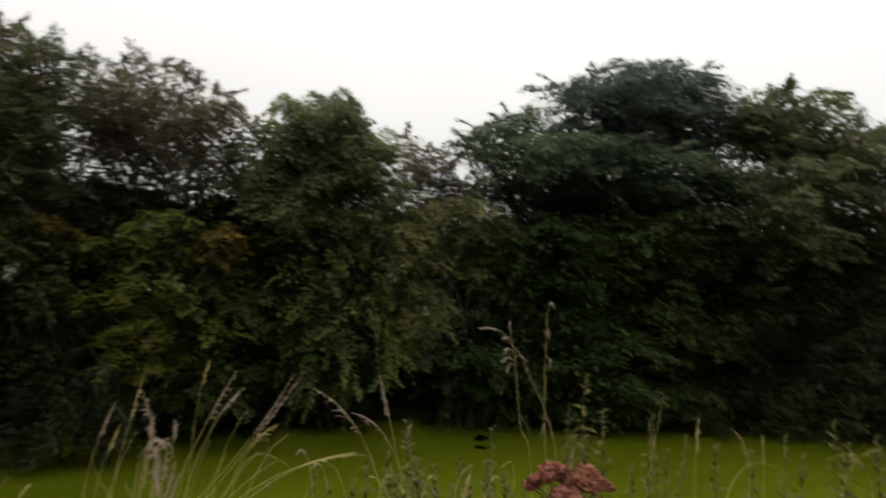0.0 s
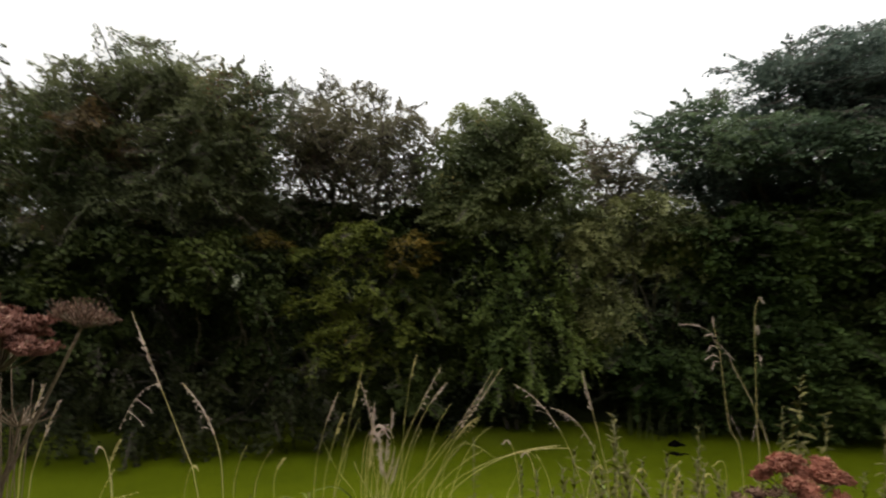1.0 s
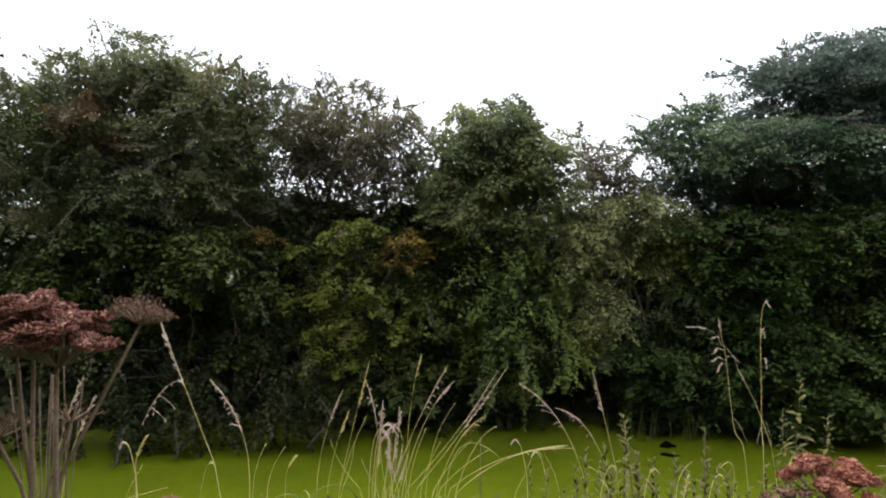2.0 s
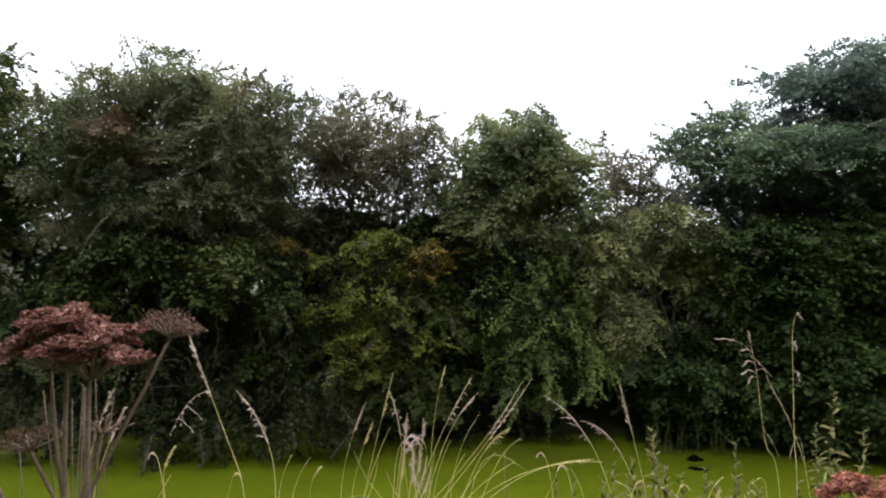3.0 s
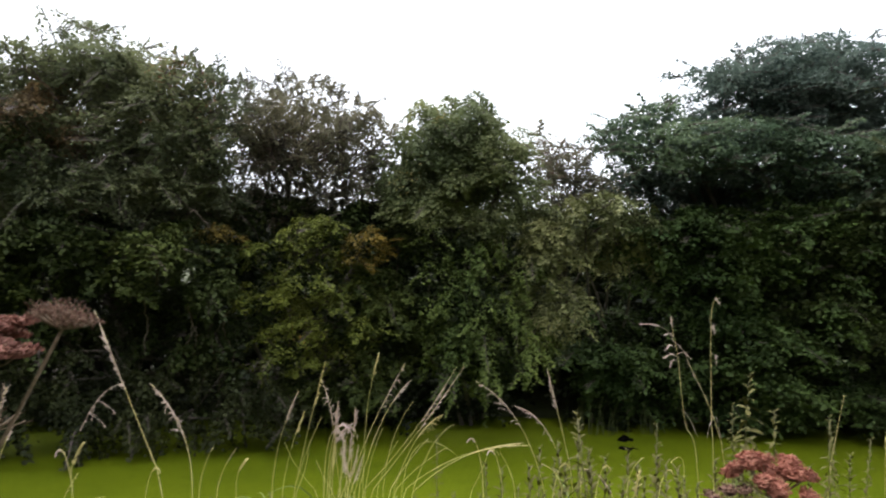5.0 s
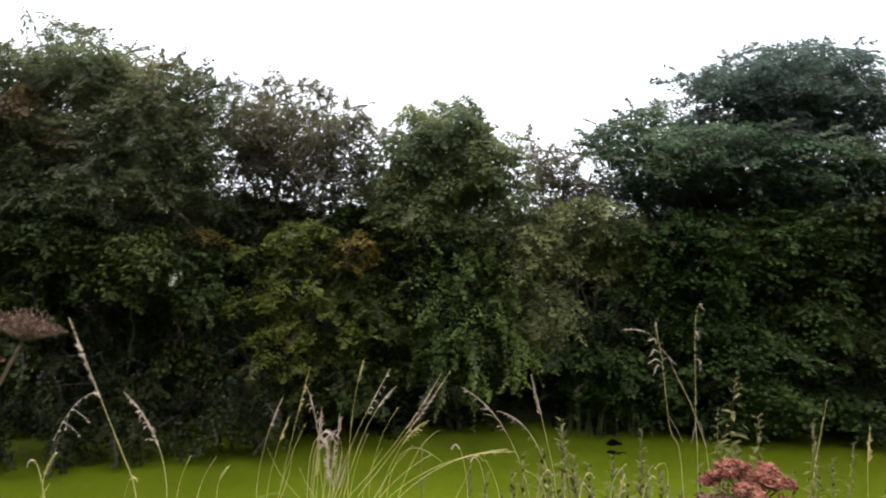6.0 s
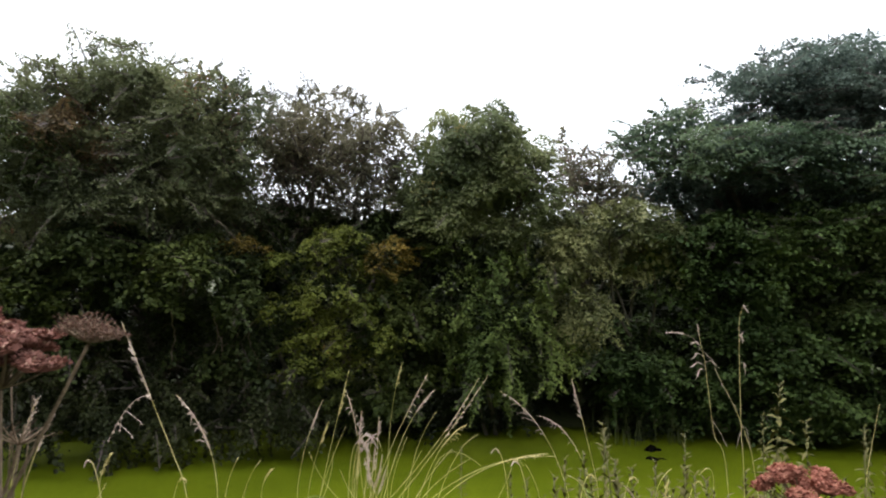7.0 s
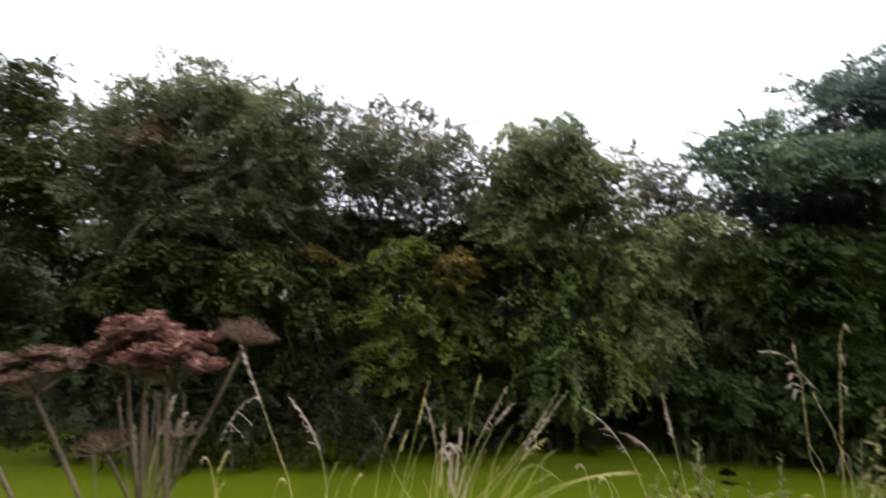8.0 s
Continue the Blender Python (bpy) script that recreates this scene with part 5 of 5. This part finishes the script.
umbel_plant((-0.199, 0.590, 0.830), (-0.228, 0.560, 2.304), (-0.230, 0.560, 2.402), 0.043, 0.061, rays=24, seeds=90, mat=M_SEED, dry=True, seed=1)
umbel_plant((-0.239, 0.605, 0.830), (-0.260, 0.575, 2.298), (-0.261, 0.575, 2.406), 0.041, 0.061, rays=24, seeds=90, mat=M_SEED, dry=True, seed=2)
umbel_plant((-0.178, 0.630, 0.830), (-0.278, 0.600, 2.289), (-0.294, 0.600, 2.404), 0.038, 0.048, rays=22, seeds=60, mat=M_SEED_DRY, dry=True, seed=3)
umbel_plant((-0.536, 0.600, 0.830), (-0.234, 0.574, 2.305), (-0.166, 0.574, 2.438), 0.026, 0.023, rays=42, seeds=13, mat=M_SEED_DRY, dry=True, seed=4)
umbel_plant((0.130, 0.630, 0.830), (-0.287, 0.600, 2.288), (-0.311, 0.600, 2.329), 0.029, 0.023, rays=28, seeds=12, mat=M_SEED_DRY, dry=True, seed=5)
umbel_plant((0.060, 0.630, 0.830), (-0.337, 0.600, 2.286), (-0.389, 0.600, 2.381), 0.046, 0.046, rays=26, seeds=60, mat=M_SEED_DRY, dry=True, seed=6)
umbel_plant((-0.039, 0.650, 0.830), (-0.424, 0.620, 2.275), (-0.480, 0.620, 2.380), 0.044, 0.044, rays=24, seeds=60, mat=M_SEED_DRY, dry=True, seed=7)
umbel_plant((-0.509, 0.650, 0.830), (-0.274, 0.620, 2.282), (-0.255, 0.620, 2.341), 0.025, 0.022, rays=14, seeds=1, mat=M_SEED_DRY, dry=True, seed=8)
umbel_plant((0.497, 0.810, 0.830), (0.530, 0.780, 2.155), (0.534, 0.780, 2.226), 0.049, 0.046, rays=20, seeds=80, mat=M_SEED_BRICK, dry=False, seed=9)
umbel_plant((0.516, 0.780, 0.830), (0.490, 0.750, 2.144), (0.488, 0.750, 2.196), 0.040, 0.060, rays=20, seeds=22, mat=M_SEED_DRY, dry=True, seed=10)

leafy_weed((1.392, 2.600, 0.83), (1.439, 2.600, 2.053), leaf=0.088, step=0.040, seed=1)
leafy_weed((0.579, 1.480, 0.83), (0.471, 1.480, 2.161), leaf=0.047, step=0.03, seed=2)
leafy_weed((0.713, 1.800, 0.83), (0.770, 1.800, 2.057), leaf=0.047, step=0.03, seed=3)
leafy_weed((1.156, 2.000, 0.83), (1.209, 2.000, 2.047), leaf=0.056, step=0.032, seed=4)
leafy_weed((1.268, 2.400, 0.83), (1.271, 2.400, 1.975), leaf=0.047, step=0.03, seed=5)
leafy_weed((1.269, 1.800, 0.83), (1.255, 1.800, 2.063), leaf=0.047, step=0.03, seed=6)
leafy_weed((0.435, 1.550, 0.83), (0.492, 1.550, 2.141), leaf=0.047, step=0.025, seed=7)
leafy_weed((0.570, 1.300, 0.83), (0.607, 1.300, 2.101), leaf=0.047, step=0.02, seed=8)
leafy_weed((0.528, 1.350, 0.83), (0.582, 1.350, 2.061), leaf=0.047, step=0.02, seed=9)
leafy_weed((0.839, 1.400, 0.83), (0.682, 1.400, 2.041), leaf=0.047, step=0.02, seed=10)
leafy_weed((0.154, 2.000, 0.83), (0.163, 2.000, 1.968), leaf=0.033, step=0.03, seed=11)
leafy_weed((0.549, 1.450, 0.83), (0.537, 1.450, 2.020), leaf=0.037, step=0.02, seed=12)
leafy_weed((0.436, 1.500, 0.83), (0.341, 1.500, 1.987), leaf=0.037, step=0.02, seed=13)
leafy_weed((-0.379, 1.900, 0.83), (-0.318, 1.900, 1.828), leaf=0.042, step=0.025, seed=14)
leafy_weed((-0.280, 1.600, 0.83), (-0.387, 1.600, 1.923), leaf=0.037, step=0.025, seed=15)
leafy_weed((0.400, 1.700, 0.83), (0.465, 1.700, 1.990), leaf=0.037, step=0.025, seed=16)
leafy_weed((1.550, 2.200, 0.83), (1.510, 2.200, 1.980), leaf=0.037, step=0.03, seed=17)
leafy_weed((1.748, 1.600, 0.83), (1.705, 1.600, 2.093), leaf=0.056, step=0.03, seed=18)
leafy_weed((1.662, 1.700, 0.83), (1.636, 1.700, 2.032), leaf=0.037, step=0.025, seed=19)
leafy_weed((1.421, 2.000, 0.83), (1.514, 2.000, 1.960), leaf=0.037, step=0.03, seed=20)

leafy_weed((0.599, 1.600, 0.83), (0.649, 1.600, 2.012), leaf=0.048, step=0.018, seed=30)
leafy_weed((0.690, 1.550, 0.83), (0.678, 1.550, 2.042), leaf=0.055, step=0.018, seed=31)
leafy_weed((0.763, 1.450, 0.83), (0.687, 1.450, 2.042), leaf=0.055, step=0.018, seed=32)
leafy_weed((0.534, 1.500, 0.83), (0.584, 1.500, 2.004), leaf=0.048, step=0.018, seed=33)
leafy_weed((0.767, 1.500, 0.83), (0.755, 1.500, 1.995), leaf=0.048, step=0.018, seed=34)
leafy_weed((0.608, 1.600, 0.83), (0.533, 1.600, 2.009), leaf=0.048, step=0.018, seed=35)
leafy_weed((0.422, 1.600, 0.83), (0.472, 1.600, 2.007), leaf=0.055, step=0.018, seed=36)
leafy_weed((0.448, 1.700, 0.83), (0.437, 1.700, 1.901), leaf=0.048, step=0.018, seed=37)
leafy_weed((0.350, 1.900, 0.83), (0.287, 1.900, 1.825), leaf=0.042, step=0.018, seed=38)
leafy_weed((0.170, 1.900, 0.83), (0.213, 1.900, 1.831), leaf=0.048, step=0.018, seed=39)
leafy_weed((0.106, 2.000, 0.83), (0.096, 2.000, 1.783), leaf=0.042, step=0.018, seed=40)
leafy_weed((-0.221, 1.900, 0.83), (-0.284, 1.900, 1.809), leaf=0.048, step=0.018, seed=41)
leafy_weed((-0.400, 1.800, 0.83), (-0.357, 1.800, 1.828), leaf=0.048, step=0.018, seed=42)
leafy_weed((0.988, 1.900, 0.83), (0.977, 1.900, 1.925), leaf=0.055, step=0.018, seed=43)
leafy_weed((1.158, 2.000, 0.83), (1.091, 2.000, 1.896), leaf=0.061, step=0.018, seed=44)
leafy_weed((1.148, 2.100, 0.83), (1.194, 2.100, 1.902), leaf=0.061, step=0.018, seed=45)
leafy_weed((1.257, 1.800, 0.83), (1.313, 1.800, 1.969), leaf=0.048, step=0.02, seed=60)
leafy_weed((1.413, 1.700, 0.83), (1.401, 1.700, 2.011), leaf=0.055, step=0.02, seed=61)
leafy_weed((1.604, 1.700, 0.83), (1.522, 1.700, 1.990), leaf=0.048, step=0.02, seed=62)
leafy_weed((1.537, 1.600, 0.83), (1.603, 1.600, 2.000), leaf=0.055, step=0.02, seed=63)
leafy_weed((1.658, 1.500, 0.83), (1.651, 1.500, 2.057), leaf=0.061, step=0.02, seed=64)
leafy_weed((1.828, 1.500, 0.83), (1.741, 1.500, 2.069), leaf=0.061, step=0.02, seed=65)
leafy_weed((1.210, 1.900, 0.83), (1.260, 1.900, 1.908), leaf=0.048, step=0.02, seed=66)
leafy_weed((0.351, 1.500, 0.83), (0.391, 1.500, 2.075), leaf=0.050, step=0.024, seed=80)
leafy_weed((0.492, 1.550, 0.83), (0.442, 1.550, 2.077), leaf=0.050, step=0.024, seed=81)
leafy_weed((0.520, 1.450, 0.83), (0.490, 1.450, 2.090), leaf=0.055, step=0.024, seed=82)
leafy_weed((0.501, 1.500, 0.83), (0.541, 1.500, 2.056), leaf=0.050, step=0.024, seed=83)
leafy_weed((0.676, 1.600, 0.83), (0.626, 1.600, 2.043), leaf=0.055, step=0.024, seed=84)
leafy_weed((0.314, 1.700, 0.83), (0.284, 1.700, 1.979), leaf=0.045, step=0.024, seed=85)
leafy_weed((0.276, 1.600, 0.83), (0.316, 1.600, 1.995), leaf=0.045, step=0.024, seed=86)
leafy_weed((0.399, 1.400, 0.83), (0.349, 1.400, 2.071), leaf=0.050, step=0.024, seed=87)
grass_stalk((0.367, 1.620, 0.830), (0.317, 1.600, 1.951), (0.301, 1.600, 2.067), (0.279, 1.600, 2.032), head=0.5, kind='hook', stem='straw')
grass_stalk((0.341, 1.370, 0.830), (0.391, 1.350, 2.013), (0.406, 1.350, 2.110), (0.424, 1.350, 2.081), head=0.5, kind='hook', stem='green')
grass_stalk((0.428, 1.370, 0.830), (0.478, 1.350, 2.009), (0.492, 1.350, 2.106), (0.510, 1.350, 2.076), head=0.5, kind='hook', stem='green')
grass_stalk((0.336, 1.820, 0.830), (0.286, 1.800, 1.914), (0.268, 1.800, 2.046), (0.243, 1.800, 2.006), head=0.5, kind='hook', stem='straw')
grass_stalk((0.575, 1.420, 0.830), (0.625, 1.400, 1.981), (0.640, 1.400, 2.082), (0.659, 1.400, 2.052), head=0.5, kind='hook', stem='green')
grass_stalk((-0.466, 1.320, 0.830), (-0.416, 1.300, 2.020), (-0.404, 1.300, 2.115), (-0.386, 1.300, 2.086), head=0.5, kind='hook', stem='green')
grass_stalk((-0.367, 1.070, 0.830), (-0.417, 1.050, 2.143), (-0.430, 1.050, 2.218), (-0.443, 1.050, 2.195), head=0.5, kind='hook', stem='straw')
dry_stalk((-0.290, 0.600, 0.83), (-0.260, 0.600, 2.388), 0.00099, 1)
dry_stalk((-0.328, 0.620, 0.83), (-0.262, 0.620, 2.353), 0.00087, 2)
dry_stalk((-0.464, 0.630, 0.83), (-0.257, 0.630, 2.356), 0.00074, 3)
dry_stalk((-0.245, 0.610, 0.83), (-0.279, 0.610, 2.375), 0.00093, 4)
dry_stalk((-0.357, 0.640, 0.83), (-0.256, 0.640, 2.381), 0.00062, 5)
dry_stalk((-0.125, 0.660, 0.83), (-0.322, 0.660, 2.342), 0.00099, 6)
dry_stalk((-0.280, 0.620, 0.83), (-0.273, 0.620, 2.377), 0.00081, 7)
dry_stalk((-0.199, 0.620, 0.83), (-0.264, 0.620, 2.415), 0.00074, 8)
dry_stalk((-0.129, 0.620, 0.83), (-0.315, 0.620, 2.380), 0.00081, 9)
dry_stalk((-0.378, 0.640, 0.83), (-0.288, 0.640, 2.383), 0.00074, 10)
dry_stalk((-0.172, 0.640, 0.83), (-0.354, 0.640, 2.335), 0.00087, 11)
dock_plant((-0.381, 0.850, 0.83), 1.400, 18, 0.09, 1)
dock_plant((-0.370, 0.950, 0.83), 1.373, 20, 0.1, 2)
dock_plant((-0.356, 1.050, 0.83), 1.320, 16, 0.09, 3)
dock_plant((-0.395, 0.800, 0.83), 1.426, 16, 0.08, 4)

# ---- things at the water's far edge ----
def sunken_log(at):
    """A dark wet stump that lies half under the duckweed, with a ring of open water round it."""
    top = thing("sunken_log", at, "black wet log half sunk in the duckweed", "log")
    h = Heap()
    pts = [(at[0] - 0.15 + 0.035 * i, at[1] + 0.03 * math.sin(i * 1.3), -0.02 + 0.012 * math.sin(i * 0.9)) for i in range(9)]
    h.tube(pts, [0.015, 0.035, 0.045, 0.05, 0.048, 0.042, 0.04, 0.03, 0.012], 9)
    part("log", h, M_LOG, top, smooth=True)
    s = Heap()
    x, y = at[0] + 0.06, at[1] + 0.4
    s.tube([(x, y, -0.1), (x - 0.02, y + 0.01, 0.02), (x + 0.02, y, 0.045), (x + 0.03, y, 0.07)], [0.075, 0.07, 0.055, 0.035], 8)
    s.tube([(x - 0.1, y, 0.0), (x - 0.02, y, 0.04), (x + 0.12, y - 0.03, 0.02)], [0.015, 0.035, 0.015], 7)
    part("broken_stump", s, M_LOG, top, smooth=True)


sunken_log((2.87, 8.65, 0))


def sedge_tuft(at, count, height, seed):
    rng = random.Random(seed)
    top = thing("sedge_tuft", at, "tuft of upright dark green sedge at the water edge", "sedge", "sedge tufts along the far bank")
    for i in range(count):
        p = Vector(at) + Vector((rng.uniform(-0.22, 0.22), rng.uniform(-0.1, 0.1), 0))
        L = height * rng.uniform(0.35, 1.1)
        d = Vector((rng.uniform(-0.22, 0.22), rng.uniform(-0.15, 0.1), 0))
        h = Heap()
        h.blade(bezier(p, p + Vector((0, 0, L * 0.7)), p + d * L + Vector((0, 0, L)), 5), [0.004, 0.005, 0.005, 0.004, 0.003, 0.0005])
        part("blade", h, M_SEDGE, top)


sedge_tuft((2.72, 9.35, -0.02), 12, 0.6, 1)
sedge_tuft((3.25, 9.45, -0.02), 9, 0.5, 5)
sedge_tuft((2.35, 9.6, -0.02), 8, 0.5, 6)
sedge_tuft((2.95, 9.8, -0.02), 6, 0.45, 2)
sedge_tuft((3.5, 9.9, -0.02), 5, 0.4, 3)
sedge_tuft((5.9, 9.8, -0.02), 5, 0.4, 4)


def hanging_vine(way, thick):
    """A bare twisted vine stem with short broken side twigs."""
    rng = random.Random(int(abs(way[0][0]) * 1000))
    top = thing("hanging_vine", way[0], "bare twisted brown vine hanging in the shade", "vine", "vines under the far trees")
    pts = [p + Vector((rng.uniform(-0.02, 0.02), rng.uniform(-0.03, 0.03), 0)) for p in smooth_way(way, 6)]
    h = Heap()
    h.tube(pts, [thick * (1 - 0.5 * i / len(pts)) for i in range(len(pts))], 6)
    part("stem", h, M_VINE, top, smooth=True)
    for i in range(3, len(pts), 5):
        t = Heap()
        e = pts[i] + Vector((rng.uniform(-0.16, 0.16), rng.uniform(-0.08, 0.08), rng.uniform(-0.2, 0.05)))
        t.tube([pts[i], (pts[i] + e) / 2 + Vector((0, 0, 0.03)), e], [thick * 0.5, thick * 0.4, thick * 0.2], 5)
        part("side_twig", t, M_VINE, top, smooth=True)


hanging_vine([(-3.192, 8.95, 2.1), (-3.165, 8.85, 1.755), (-3.049, 8.8, 1.517), (-3.078, 8.8, 1.238), (-2.993, 8.85, 0.921)], 0.014)
hanging_vine([(-2.507, 8.9, 1.95), (-2.650, 8.8, 1.756), (-2.647, 8.8, 1.517), (-2.532, 8.85, 1.239)], 0.012)
hanging_vine([(-3.049, 8.8, 1.6), (-3.184, 8.75, 1.357), (-3.382, 8.75, 1.158)], 0.011)
hanging_vine([(-2.827, 9.0, 1.9), (-2.863, 8.9, 1.398), (-2.768, 8.9, 0.843), (-2.810, 8.95, 0.290)], 0.012)
hanging_vine([(-3.795, 8.9, 2.0), (-3.725, 8.8, 1.555), (-3.766, 8.8, 1.078)], 0.011)
hanging_vine([(-3.40, 8.65, 3.45), (-3.20, 8.5, 3.33), (-3.03, 8.45, 3.20), (-2.87, 8.5, 3.05)], 0.012)


def meadow_grass():
    """The low sward of the near bank, thousands of blades in one mesh."""
    rng = np.random.default_rng(77)
    h = Heap()
    for i in range(15000):
        x, y = rng.uniform(-5.5, 5.5), rng.uniform(-2.5, 4.6)
        if (x - 0.14) ** 2 + (y - 0.05) ** 2 < 0.06:
            continue
        z = ground_height(x, y)
        L = rng.uniform(0.12, 0.42) * (1.0 if y > 0.4 else 0.5)
        a = rng.uniform(0, 6.28)
        out = Vector((math.cos(a), math.sin(a), 0)) * L * rng.uniform(0.15, 0.7)
        p = Vector((x, y, z - 0.01))
        w = rng.uniform(0.002, 0.0045)
        h.blade([p, p + out * 0.35 + Vector((0, 0, L * 0.7)), p + out + Vector((0, 0, L * rng.uniform(0.7, 1.0)))], [w, w * 0.8, w * 0.1], (math.cos(a + 0.6), math.sin(a + 0.6), 0.4))
    tagged(part("meadow_grass", h, M_SWARD), "rough green grass covering the near bank", "grass", kind="stuff")


meadow_grass()
